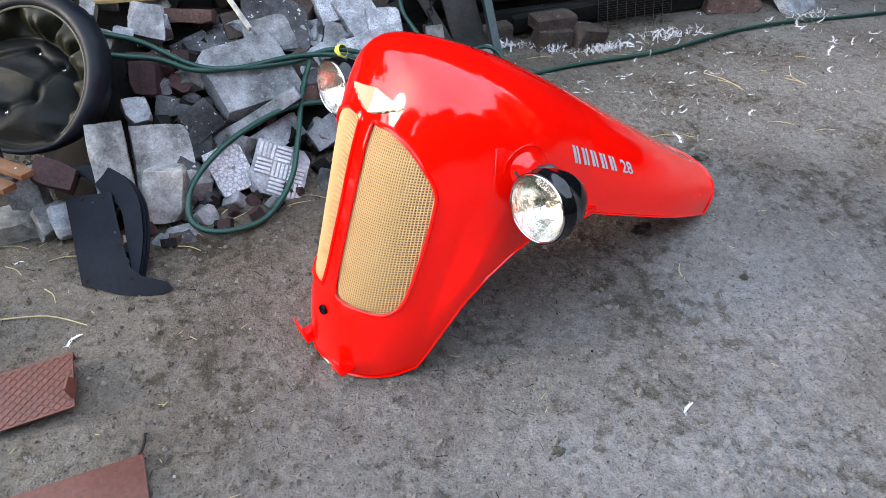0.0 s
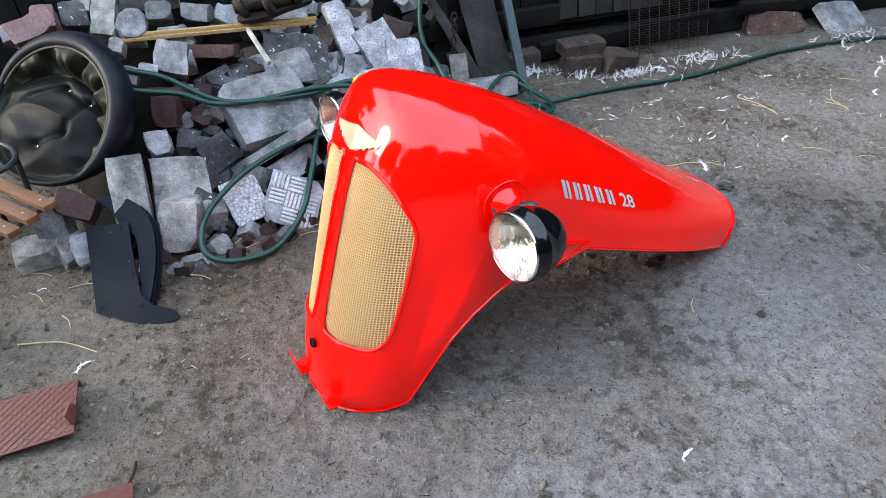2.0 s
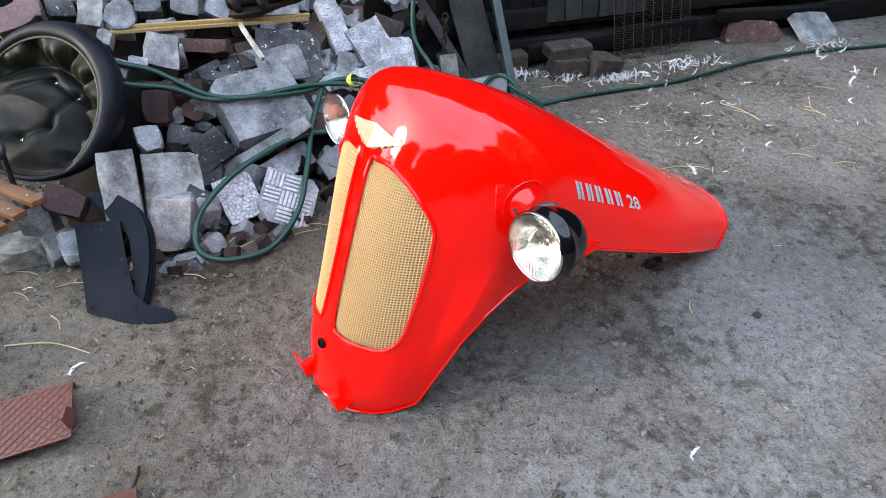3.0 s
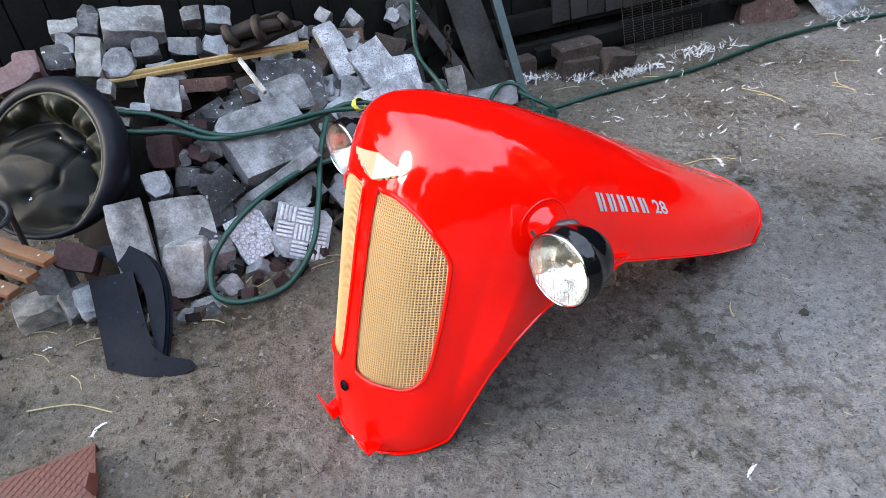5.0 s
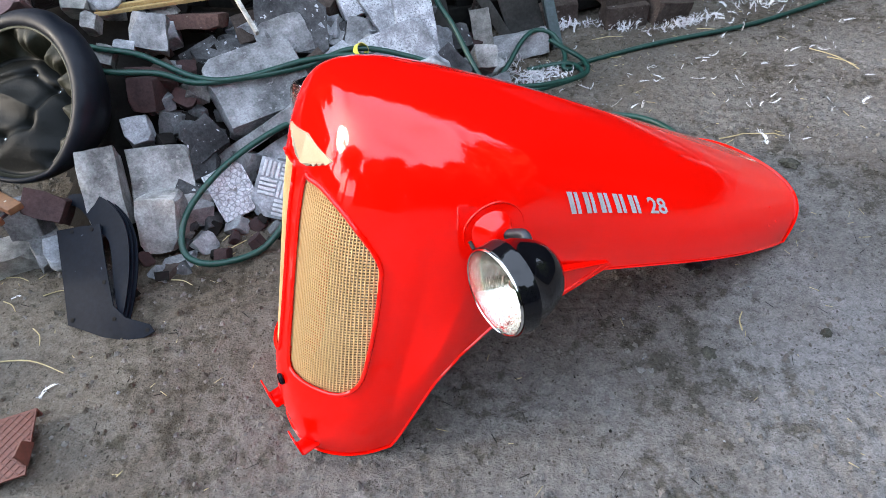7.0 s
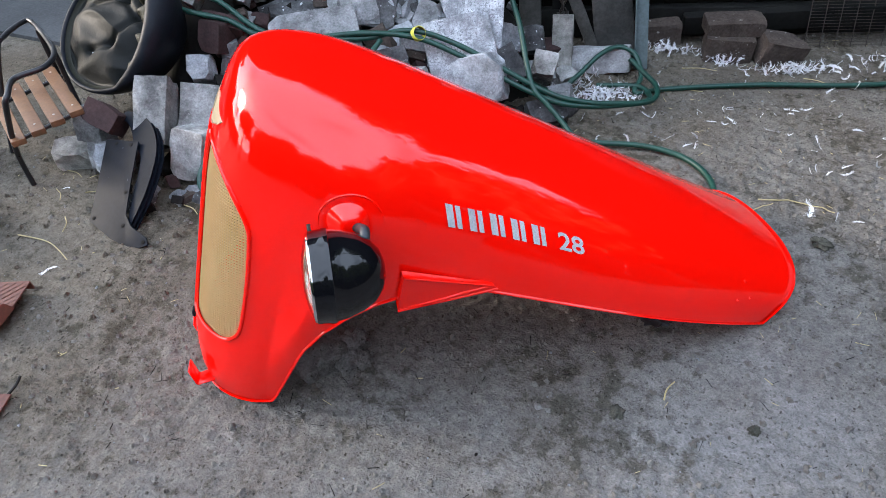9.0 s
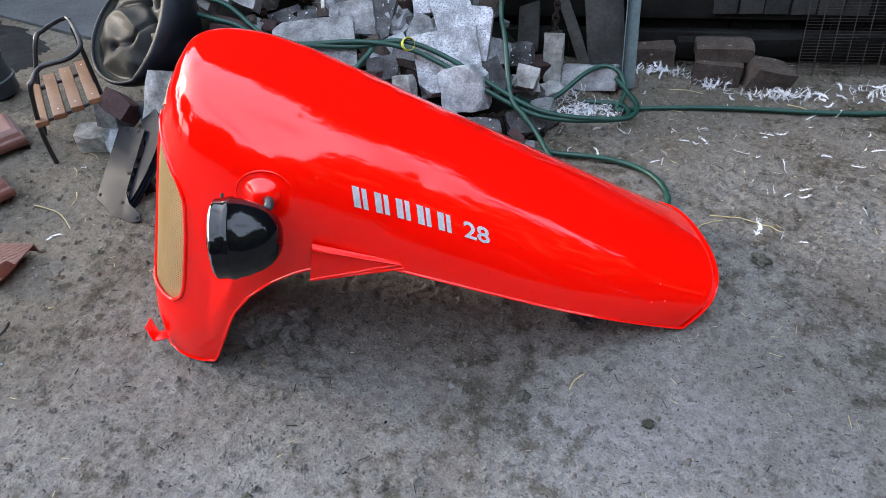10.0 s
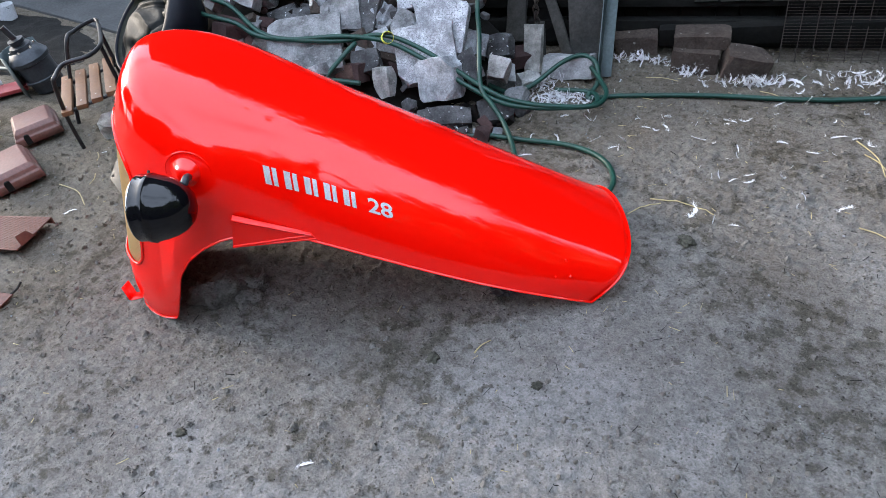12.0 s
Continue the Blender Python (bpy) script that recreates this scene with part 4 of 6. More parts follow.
# the ribbed tile: grooved ribs in a basket weave
tile = thing("ribbed_tile", "pale grey basket-weave ribbed paving tile leaning on rubble", "tile", pose(-0.576, 2.087, 0.069, 45, 23, 7) @ Matrix.Diagonal((1.3, 1.3, 1.2, 1)))
part("slab", stone_bm((0.155, 0.15, 0.03), (0.03, 0.25, 0.05, 0.3), 0.05, 77, 6), CONCRETE_LIGHT, tile, "darker grooved slab", smooth=32)
for i in range(3):
    for j in range(3):
        for k in range(4):
            if (i, j) in ((2, 2), (0, 0)):
                continue
            o = (k - 1.5) * 0.0115
            cx, cy = (i - 1) * 0.047, (j - 1) * 0.047
            size = (0.043, 0.0075, 0.006) if (i + j) % 2 else (0.0075, 0.043, 0.006)
            shift = (cx, cy + o, 0.016) if (i + j) % 2 else (cx + o, cy, 0.016)
            part("rib", boxed(size, Matrix.Translation(shift), 0.0015), TILE_PALE, tile)

# fill under the heap, near-black for the shade in the gaps
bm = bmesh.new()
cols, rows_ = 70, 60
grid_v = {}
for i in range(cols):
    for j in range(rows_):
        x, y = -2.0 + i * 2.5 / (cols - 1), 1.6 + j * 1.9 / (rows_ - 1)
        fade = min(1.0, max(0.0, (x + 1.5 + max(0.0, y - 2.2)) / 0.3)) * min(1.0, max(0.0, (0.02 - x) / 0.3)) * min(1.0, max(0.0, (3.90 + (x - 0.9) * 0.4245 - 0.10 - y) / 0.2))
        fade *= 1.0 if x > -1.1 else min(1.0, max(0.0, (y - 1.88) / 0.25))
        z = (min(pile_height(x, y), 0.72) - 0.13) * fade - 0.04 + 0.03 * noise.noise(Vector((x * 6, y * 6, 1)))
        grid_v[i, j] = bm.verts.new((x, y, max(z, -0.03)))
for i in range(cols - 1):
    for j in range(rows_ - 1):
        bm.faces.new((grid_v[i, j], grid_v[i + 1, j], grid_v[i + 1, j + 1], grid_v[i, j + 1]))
solid("rubble_core", bm, SHADE_GRIT, "near-black fill under the heap, coloured for the gaps' shade", "rubble", kind="stuff", smooth=180)

# half-buried chunks that fill the heap
r_fill = random.Random(31)
for k in range(190):
    x = r_fill.uniform(-1.75, 0.1)
    y0 = (1.255 + 0.452 * x) / 0.508
    y = y0 + r_fill.uniform(0.03, 1.2)
    if x > -0.2 or (x < -1.05 and y < 2.5) or (x < -1.3 and y < 2.62) or y > 3.45 + 0.43 * x + 0.2:
        continue
    s = r_fill.uniform(0.06, 0.13)
    z = min(pile_height(x, y), 0.80) - s * 0.55 - 0.02
    if x > -0.15 and z > 0.12:
        continue
    rubble(r_fill.choice((CONCRETE, CONCRETE, CONCRETE_LIGHT, CONCRETE_DARK, CONCRETE_WARM, BRICK_BROWN)), (x, y, z), (r_fill.uniform(-50, 60), r_fill.uniform(-40, 40), r_fill.uniform(0, 180)), (s, s * r_fill.uniform(0.6, 1.0), s * r_fill.uniform(0.5, 0.8)), rough=0.13)

# small broken pieces between the chunks, near-black ones for the gaps' shade
random.seed(11)
for mat, count in ((CONCRETE_DARK, 120), (SHADE_GRIT, 110), (BRICK_DARK, 60)):
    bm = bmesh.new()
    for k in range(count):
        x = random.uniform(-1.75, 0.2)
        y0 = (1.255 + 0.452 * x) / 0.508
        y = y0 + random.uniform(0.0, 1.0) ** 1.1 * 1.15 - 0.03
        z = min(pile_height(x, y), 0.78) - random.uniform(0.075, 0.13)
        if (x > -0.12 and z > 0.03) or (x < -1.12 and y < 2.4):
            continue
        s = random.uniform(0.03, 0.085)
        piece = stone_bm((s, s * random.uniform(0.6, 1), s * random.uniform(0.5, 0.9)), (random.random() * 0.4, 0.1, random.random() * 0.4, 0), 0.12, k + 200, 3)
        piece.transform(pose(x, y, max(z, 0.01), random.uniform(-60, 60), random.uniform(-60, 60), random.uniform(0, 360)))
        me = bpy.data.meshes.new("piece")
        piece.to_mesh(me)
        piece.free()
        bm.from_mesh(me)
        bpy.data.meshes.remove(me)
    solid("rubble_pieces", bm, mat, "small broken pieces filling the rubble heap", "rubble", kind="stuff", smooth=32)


# ---- hoses ----
def hose(name, points, radius=0.0105, label="dark green rubber garden hose trailing over rubble"):
    return solid(name, tube(bmesh.new(), smooth_path(points, 9), radius, 10), HOSE_GREEN, label, "garden hose", smooth=180)


hose("garden_hose", [(-1.30, 2.33, 0.50), (-1.171, 2.307, 0.487), (-1.069, 2.331, 0.453), (-0.891, 2.323, 0.372), (-0.753, 2.369, 0.345), (-0.565, 2.512, 0.335), (-0.40, 2.605, 0.305), (-0.237, 2.646, 0.245), (0.073, 2.682, 0.12), (0.229, 2.745, 0.076), (0.40, 2.885, 0.05), (0.45, 2.97, 0.04), (0.43, 3.06, 0.045), (0.355, 3.13, 0.06), (0.29, 3.175, 0.08)])
hose("garden_hose", [(-1.29, 2.24, 0.47), (-1.144, 2.231, 0.446), (-1.003, 2.285, 0.41), (-0.887, 2.31, 0.36), (-0.715, 2.392, 0.338), (-0.564, 2.512, 0.315), (-0.42, 2.615, 0.325), (-0.238, 2.671, 0.268), (0.086, 2.699, 0.135), (0.226, 2.75, 0.091), (0.34, 2.83, 0.066), (0.415, 2.91, 0.045), (0.425, 2.99, 0.03), (0.38, 3.05, 0.03), (0.30, 3.06, 0.02), (0.20, 3.02, 0.02)])
hose("garden_hose", [(-0.506, 2.531, 0.31), (-0.518, 2.373, 0.245), (-0.511, 2.169, 0.15), (-0.519, 2.004, 0.075), (-0.586, 1.861, 0.02), (-0.703, 1.783, 0.02), (-0.789, 1.77, 0.045), (-0.825, 1.813, 0.085), (-0.821, 1.912, 0.138), (-0.746, 2.067, 0.19), (-0.632, 2.215, 0.22), (-0.523, 2.323, 0.222), (-0.383, 2.408, 0.20)], label="dark green rubber hose looped over the heap's foot")
hose("garden_hose", [(-0.163, 3.05, 0.62), (-0.163, 2.972, 0.389), (-0.079, 2.86, 0.294), (0.038, 2.696, 0.158), (0.119, 2.66, 0.103), (0.192, 2.633, 0.056), (0.303, 2.543, 0.014), (0.38, 2.44, 0.012), (0.42, 2.30, 0.012), (0.40, 2.15, 0.012)], label="dark green rubber hose hanging down the heap")
hose("garden_hose", [(0.032, 2.488, 0.012), (0.149, 2.567, 0.012), (0.313, 2.616, 0.012), (0.469, 2.663, 0.012), (0.597, 2.659, 0.012), (0.692, 2.61, 0.012), (0.756, 2.521, 0.012), (0.756, 2.44, 0.012), (0.68, 2.36, 0.012)], label="dark green rubber hose curving over bare earth")
hose("garden_hose", [(0.0, 2.80, 0.10), (0.065, 2.894, 0.03), (0.117, 2.999, 0.05), (0.17, 3.12, 0.10), (0.225, 3.195, 0.115), (0.30, 3.19, 0.10), (0.355, 3.12, 0.045), (0.36, 3.03, 0.014), (0.466, 3.11, 0.012), (0.773, 3.27, 0.012), (1.213, 3.45, 0.012), (1.727, 3.775, 0.012), (2.132, 3.956, 0.012), (2.525, 4.059, 0.012), (3.2, 4.30, 0.012)], label="dark green rubber hose running along the plank wall")
solid("tape_band", turned([(0.024, -0.014), (0.027, -0.012), (0.027, 0.012), (0.024, 0.014)], 20, pose(-0.39, 2.615, 0.318, 60, 0, 60)), TAPE_YELLOW, "yellow tape band binding the green hoses", "tape")


# ---- things against the heap ----
def leaning(name, a, b, length, width, thick, mat, label, category):
    """A board whose foot is at a and which leans towards b."""
    a, b = Vector(a), Vector(b)
    d = (b - a).normalized()
    n = Vector((0.25, -1, 0.3))
    n = (n - d * n.dot(d)).normalized()
    at = Matrix((n.cross(d) * -1, d, n)).transposed().to_4x4()
    at.translation = a + d * length / 2
    bm = boxed((width, length, thick), Matrix(), 0.004)
    bmesh.ops.subdivide_edges(bm, edges=[e for e in bm.edges if e.calc_length() > 0.3], cuts=14)
    for v in bm.verts:
        v.co += noise.noise_vector(v.co * 7 + a) * 0.005
    return solid(name, bm, mat, label, category, at, group="leaning boards", smooth=30)


leaning("leaning_board", (0.197, 3.33, 0.0), (0.057, 3.5, 0.404), 1.0, 0.17, 0.03, PLANK_GREY, "wide grey weathered board leaning on the wall", "board")
leaning("leaning_board", (-0.205, 3.30, 0.06), (-0.29, 3.5, 0.431), 1.0, 0.10, 0.03, PLANK_GREY, "dark grey weathered board leaning on the wall", "board")
leaning("leaning_board", (-0.10, 3.43, 0.03), (-0.137, 3.52, 0.42), 1.0, 0.09, 0.03, PLANK_DARK, "blackened weathered board leaning on the wall", "board")
leaning("leaning_board", (0.11, 3.30, 0.02), (-0.13, 3.44, 0.34), 0.55, 0.05, 0.02, PLANK_GREY, "narrow grey batten leaning among boards", "board")
leaning("leaning_board", (0.01, 3.20, 0.02), (-0.05, 3.28, 0.18), 0.20, 0.05, 0.02, PLANK_GREY, "short grey batten leaning among boards", "board")
bm = boxed((0.055, 1.1, 0.005), Matrix(), 0.001)
box(bm, (0.005, 1.1, 0.05), Matrix.Translation((-0.025, 0, 0.024)), 0.001)
_d = (Vector((0.214, 3.5, 0.392)) - Vector((0.324, 3.244, 0.0))).normalized()
_n = Vector((0.25, -1, 0.3))
_n = (_n - _d * _n.dot(_d)).normalized()
_at = Matrix((_n.cross(_d) * -1, _d, _n)).transposed().to_4x4()
_at.translation = Vector((0.324, 3.244, 0.01)) + _d * 0.55
solid("steel_angle", bm, GALVANISED, "green-grey steel angle bar leaning on the wall", "steel bar", _at)
# chain hanging between the boards
chain = thing("chain", "rusty iron chain hanging between leaning boards", "chain", pose(-0.03, 3.22, 0.20, 0, 0, 10))
for k in range(9):
    pts = [Vector((0.013 * math.cos(g), 0, 0.021 * math.sin(g))) for g in np.linspace(0, math.tau, 14)[:-1]]
    bm = tube(bmesh.new(), pts, 0.0045, 6, True)
    bm.transform(pose(0.004 * math.sin(k), 0.01 * k * 0.3, 0.19 - k * 0.03, 0, 0, 90 * (k % 2)))
    part("link", bm, RUST, chain)

lath = thing("wooden_laths", "two pale fresh wooden laths lying across the heap", "lath")
for dz, dx in ((0.0, 0.0), (0.012, 0.018)):
    a, b = Vector((-1.27, 2.457 + dx, 0.548 + dz)), Vector((-0.59, 2.80 + dx, 0.505 + dz))
    turn = (b - a).to_track_quat("X", "Z").to_matrix().to_4x4()
    part("lath", boxed(((b - a).length, 0.018, 0.012), Matrix.Translation((a + b) / 2) @ turn, 0.001), LATH_WOOD, lath)

a, b = Vector((-0.83, 2.64, 0.53)), Vector((-0.715, 2.50, 0.445))
solid("white_strip", boxed(((b - a).length, 0.014, 0.02), Matrix.Translation((a + b) / 2) @ (b - a).to_track_quat("X", "Z").to_matrix().to_4x4(), 0.002), LIMESTONE, "pale flat strip resting on a concrete slab", "strip")

# rusty casting: a barrel between two eared lugs on a ribbed foot
iron = thing("iron_casting", "rusty iron hinge casting with eared lugs on the heap", "iron part", pose(-0.76, 2.73, 0.585, 28, -6, 14))
foot = [(0.15 * math.cos(g) * (1 + 0.22 * math.cos(3 * g)), 0.05 * math.sin(g) * (1 + 0.3 * math.sin(2 * g))) for g in np.linspace(0, math.tau, 29)[:-1]]
part("foot", prism(foot, 0.022, Matrix(), 0.005), RUST, iron)
part("barrel", tube(bmesh.new(), [Vector((-0.13, 0.0, 0.035)), Vector((-0.02, 0.01, 0.04)), Vector((0.10, 0.0, 0.03))], [0.026, 0.034, 0.022], 18), RUST, iron)
for x, turn, r in ((-0.10, 12, 0.048), (0.015, -8, 0.052), (0.12, 25, 0.036)):
    at = pose(x, -0.004, 0.042, 0, 78, turn)
    part("lug", turned([(r * 0.42, 0.012), (r * 0.5, 0.016), (r * 0.92, 0.014), (r, 0.008), (r, -0.008), (r * 0.92, -0.014), (r * 0.5, -0.016), (r * 0.42, -0.012), (r * 0.42, 0.012)], 26, at), RUST, iron)
part("rib", prism([(-0.06, -0.015), (0.07, -0.02), (0.05, 0.03), (-0.03, 0.045)], 0.014, pose(0.06, 0.02, 0.03, 80, 0, 15), 0.004), RUST, iron)


def pan_seat():
    """A deep round tractor seat in slack vinyl: a buttoned pad, a pleated back wall and a fat rolled rim."""
    seat = thing("tractor_saddle", "dark green buttoned vinyl tractor seat leaning on rubble", "tractor seat", pose(-1.365, 2.09, 0.405, 40, 0, 0))
    rings, spokes, radius = 66, 132, 0.255
    dimples = ((0.10, 0.045), (0.01, 0.105), (0.035, -0.075), (-0.06, -0.115))

    def to_segment(x, y, a, b):
        dx, dy = b[0] - a[0], b[1] - a[1]
        t = min(1.0, max(0.0, ((x - a[0]) * dx + (y - a[1]) * dy) / (dx * dx + dy * dy)))
        return (x - a[0] - t * dx) ** 2 + (y - a[1] - t * dy) ** 2

    def at(u, g):
        back = (max(0.0, math.cos(g - 0.85) + 0.35) / 1.35) ** 0.8
        inner, lip, tall, fat = 0.90 - 0.32 * back, 0.955 - 0.085 * back, 0.012 + 0.090 * back, 0.035 + 0.110 * back
        if u < 0.45:
            r = inner * u / 0.45
            x, y = radius * r * math.cos(g), radius * r * math.sin(g)
            h = 0.014 + 0.034 * (1 - (u / 0.45) ** 2) + 0.034 * (0.25 - abs(noise.noise(Vector((x * 5 + y * 2, y * 10, 2))))) - 0.020 * (u / 0.45) ** 4
            for ex, ey in dimples:
                h -= 0.016 * math.exp(-((x - ex) ** 2 + (y - ey) ** 2) * 1400)
            for a, b in ((dimples[0], dimples[2]), (dimples[2], dimples[3]), (dimples[0], dimples[1]), (dimples[1], (-0.12, 0.06))):
                h -= 0.013 * math.exp(-to_segment(x, y, a, b) * 7000)
        elif u < 0.70:
            w = (u - 0.45) / 0.25
            pleat = abs(math.sin(g * 5.5 + 0.9 * math.sin(2 * g))) ** 0.8 - 0.5 + 0.12 * math.sin(g * 26)
            fold = 0.21 * pleat * math.sin(w * math.pi) ** 0.8 * back
            r = inner + (lip - inner) * w ** 0.8 - fold
            h = tall * w ** 1.3 + (0.018 + 0.06 * pleat) * math.sin(w * math.pi) * back
        elif u < 0.88:
            w = (u - 0.70) / 0.18
            r = lip + fat * (1 - math.cos(w * math.pi)) * (1 + 0.10 * noise.noise(Vector((math.cos(g) * 5, math.sin(g) * 5, 5 + w * 2))))
            h = tall + radius * fat * 1.1 * math.sin(w * math.pi) - 0.03 * w * back
        else:
            w = (u - 0.88) / 0.12
            r = lip + 2 * fat - (lip + 2 * fat - 0.80) * w ** 1.5
            h = tall - 0.03 * back - (0.10 + tall) * w
        return Vector((radius * r * math.cos(g), radius * r * math.sin(g), h))

    for name, mat, first, last, label in (("pad", VINYL, 0, 30, "buttoned dark green pad"), ("side_wall", VINYL_OLIVE, 30, 46, "pleated olive inner wall"), ("shell", VINYL_NAVY, 46, rings, "dark blue rolled rim and shell")):
        bm = bmesh.new()
        v = {}
        for i in range(first, last + 1):
            for k in range(spokes):
                v[i, k] = bm.verts.new(at(i / rings, k * math.tau / spokes))
        for i in range(first, last):
            for k in range(spokes):
                bm.faces.new((v[i, k], v[i, (k + 1) % spokes], v[i + 1, (k + 1) % spokes], v[i + 1, k]))
        bmesh.ops.remove_doubles(bm, verts=bm.verts, dist=0.0008)
        part(name, bm, mat, seat, label, smooth=180)
    part("piping", tube(bmesh.new(), [at(0.705, 0.85 + (k - 30) * 0.06) for k in range(61)], 0.005, 6), VINYL_EDGE, seat, "worn pale piping")
    for x, y in dimples:
        g = math.atan2(y, x)
        back = (max(0.0, math.cos(g - 0.85) + 0.35) / 1.35) ** 0.8
        p = at(min(0.449, 0.45 * math.hypot(x, y) / radius / (0.90 - 0.32 * back)), g)
        part("eyelet", turned([(0.002, 0.002), (0.0035, 0.004), (0.0065, 0.003), (0.0075, 0.0)], 14, Matrix.Translation(p)), CHROME, seat, "bright metal eyelet")
    return seat


pan_seat()


def black_plates():
    """Curved black steel plates, fanned one on another; x along the foot, y up their slope."""
    u, n = Vector((0.998, -0.067, 0)), Vector((-0.0326, -0.537, 0.843)).normalized()
    v = n.cross(u).normalized()
    at = Matrix.Translation((-1.08, 1.535, 0.012)) @ Matrix((u, v * 1.05, n)).transposed().to_4x4()
    pile = thing("steel_plates", "stack of curved black steel plates leaning on a stone", "steel plates", at)
    crescent = [(-0.126, 0.364), (-0.067, 0.372), (-0.007, 0.364), (0.06, 0.324), (0.107, 0.268), (0.137, 0.194), (0.155, 0.117), (0.163, 0.02), (0.139, 0.044), (0.107, 0.114), (0.055, 0.235), (0.0, 0.262), (-0.04, 0.30), (-0.083, 0.329), (-0.114, 0.336)]
    crescent = [(p.x, p.y) for p in smooth_path([(x, y, 0) for x, y in crescent], 4, True)]
    for k in range(3):
        part("plate", prism(crescent, 0.004, pose(0.004 * k, -0.004 * k, -0.006 - 0.011 * k, 0, 0, -1.5 * k), 0.001), BLACK_STEEL, pile)
    front = [(0.001, -0.02), (-0.041, 0.073), (-0.125, 0.25), (-0.048, 0.267), (0.02, 0.28), (0.058, 0.197), (0.098, 0.116), (0.133, 0.047), (0.181, 0.019), (0.264, 0.009), (0.286, -0.01), (0.256, -0.03), (0.196, -0.043), (0.125, -0.041), (0.059, -0.029)]
    part("plate", prism(front, 0.004, pose(0, 0, 0.006), 0.001), BLACK_STEEL, pile)
    # proud discs, near-black for the shade inside the holes
    for x, y in ((-0.069, 0.25), (-0.004, 0.262), (0.085, 0.112), (0.148, 0.012), (0.012, -0.004), (0.263, -0.008)):
        part("bolt_hole", turned([(0.0, 0.0012), (0.0065, 0.0012), (0.0065, 0.0)], 12, Matrix.Translation((x, y, 0.0085))), SHADE_GRIT, pile)
    return pile


black_plates()


# ---- the slatted chair and what lies beside it ----
def slat_chair():
    chair = thing("slatted_chair", "black tube chair with varnished pine slats beside the heap", "chair")
    for k in range(4):
        a = Vector((-1.352 + 0.029 * k, 1.562 + k * 0.061, 0.222 + 0.011 * k))
        b_ = a + Vector((-0.39, 0.19, 0.0))
        m = Matrix.Translation((a + b_) / 2) @ (b_ - a).to_track_quat("X", "Z").to_matrix().to_4x4()
        slat = part("slat", boxed(((b_ - a).length, 0.046, 0.022), m, 0.004), SLAT_WOOD, chair)
        for f in (0.12, 0.88):
            part("screw_plug", turned([(0.0, 0.0125), (0.004, 0.012), (0.004, 0.0)], 10, m @ Matrix.Translation(((f - 0.5) * (b_ - a).length, 0, 0))), LIMESTONE, slat)
    near = [(-1.469, 1.588, 0.0), (-1.43, 1.575, 0.16), (-1.30, 1.555, 0.37), (-1.29, 1.575, 0.41), (-1.345, 1.645, 0.42), (-1.321, 1.735, 0.42), (-1.36, 1.81, 0.42), (-1.449, 1.87, 0.42), (-1.70, 1.985, 0.42), (-1.735, 1.965, 0.42), (-1.69, 1.86, 0.42), (-1.66, 1.80, 0.40), (-1.70, 1.74, 0.20), (-1.74, 1.70, 0.0)]
    part("tube_frame", tube(bmesh.new(), smooth_path(near, 8), 0.0095, 10), BLACK_TUBE, chair, "bent black steel tube")
    for x, y in ((-1.38, 1.83), (-1.62, 1.945)):
        part("back_leg", tube(bmesh.new(), [Vector((x, y, 0.42)), Vector((x - 0.05, y + 0.03, 0.0))], 0.0095, 10), BLACK_TUBE, chair)
    for f in (0.12, 0.88):
        a, b_ = Vector((-1.36 - 0.39 * f, 1.545 + 0.19 * f, 0.205)), Vector((-1.25 - 0.39 * f, 1.775 + 0.19 * f, 0.238))
        part("cross_bar", tube(bmesh.new(), [a, b_], 0.008, 8), BLACK_TUBE, chair)
    return chair


slat_chair()


def cover_box(at, w, d):
    """A pressed sheet-metal cover with a stepped, bevelled crown and a slot in its end wall."""
    box_ = thing("metal_cover", "faded red-painted pressed metal cover lying on earth", "metal cover", at, group="metal covers")
    bm = bmesh.new()
    levels = [(0.0, 0.004), (0.004, 0.038), (0.010, 0.042), (0.014, 0.062), (0.030, 0.080)]
    rings = [[bm.verts.new((sx * (w / 2 - k), sy * (d / 2 - k), z)) for sx, sy in ((-1, -1), (1, -1), (1, 1), (-1, 1))] for k, z in levels]
    for a, b in zip(rings, rings[1:]):
        for i in range(4):
            bm.faces.new((a[i], a[(i + 1) % 4], b[(i + 1) % 4], b[i]))
    bm.faces.new(rings[-1])
    bmesh.ops.bevel(bm, geom=[e for e in bm.edges if len(e.link_faces) == 2], offset=0.004, segments=2, profile=0.6, affect="EDGES")
    cover = part("cover", bm, PINK_PAINT, box_, smooth=40)
    cover.modifiers.new("sheet", "SOLIDIFY").thickness = 0.002
    # solid inset; the shade inside the slot is in its dark colour
    part("slot", prism([(-0.013, -0.024), (0.013, -0.024), (0.013, 0.012), (0.008, 0.021), (-0.008, 0.021), (-0.013, 0.012)], 0.012, pose(w / 2 - 0.004, -0.23 * d, 0.03, 90, 0, 90)), PLANK_DARK, box_, "dark inset standing for the open slot's shade")
    return box_


cover_box(pose(-1.832, 1.54, 0.010, 3, -3, -17), 0.27, 0.215)
cover_box(pose(-1.505, 1.29, 0.012, 4, -3, -11), 0.31, 0.20)
solid("metal_flap", prism([(-0.13, -0.05), (0.12, -0.06), (0.14, 0.06), (-0.13, 0.06)], 0.003, Matrix(), 0.001), PINK_PAINT, "faded red sheet-metal flap lying under a cover", "metal sheet", pose(-1.54, 1.175, 0.008, -3, 0, -6))

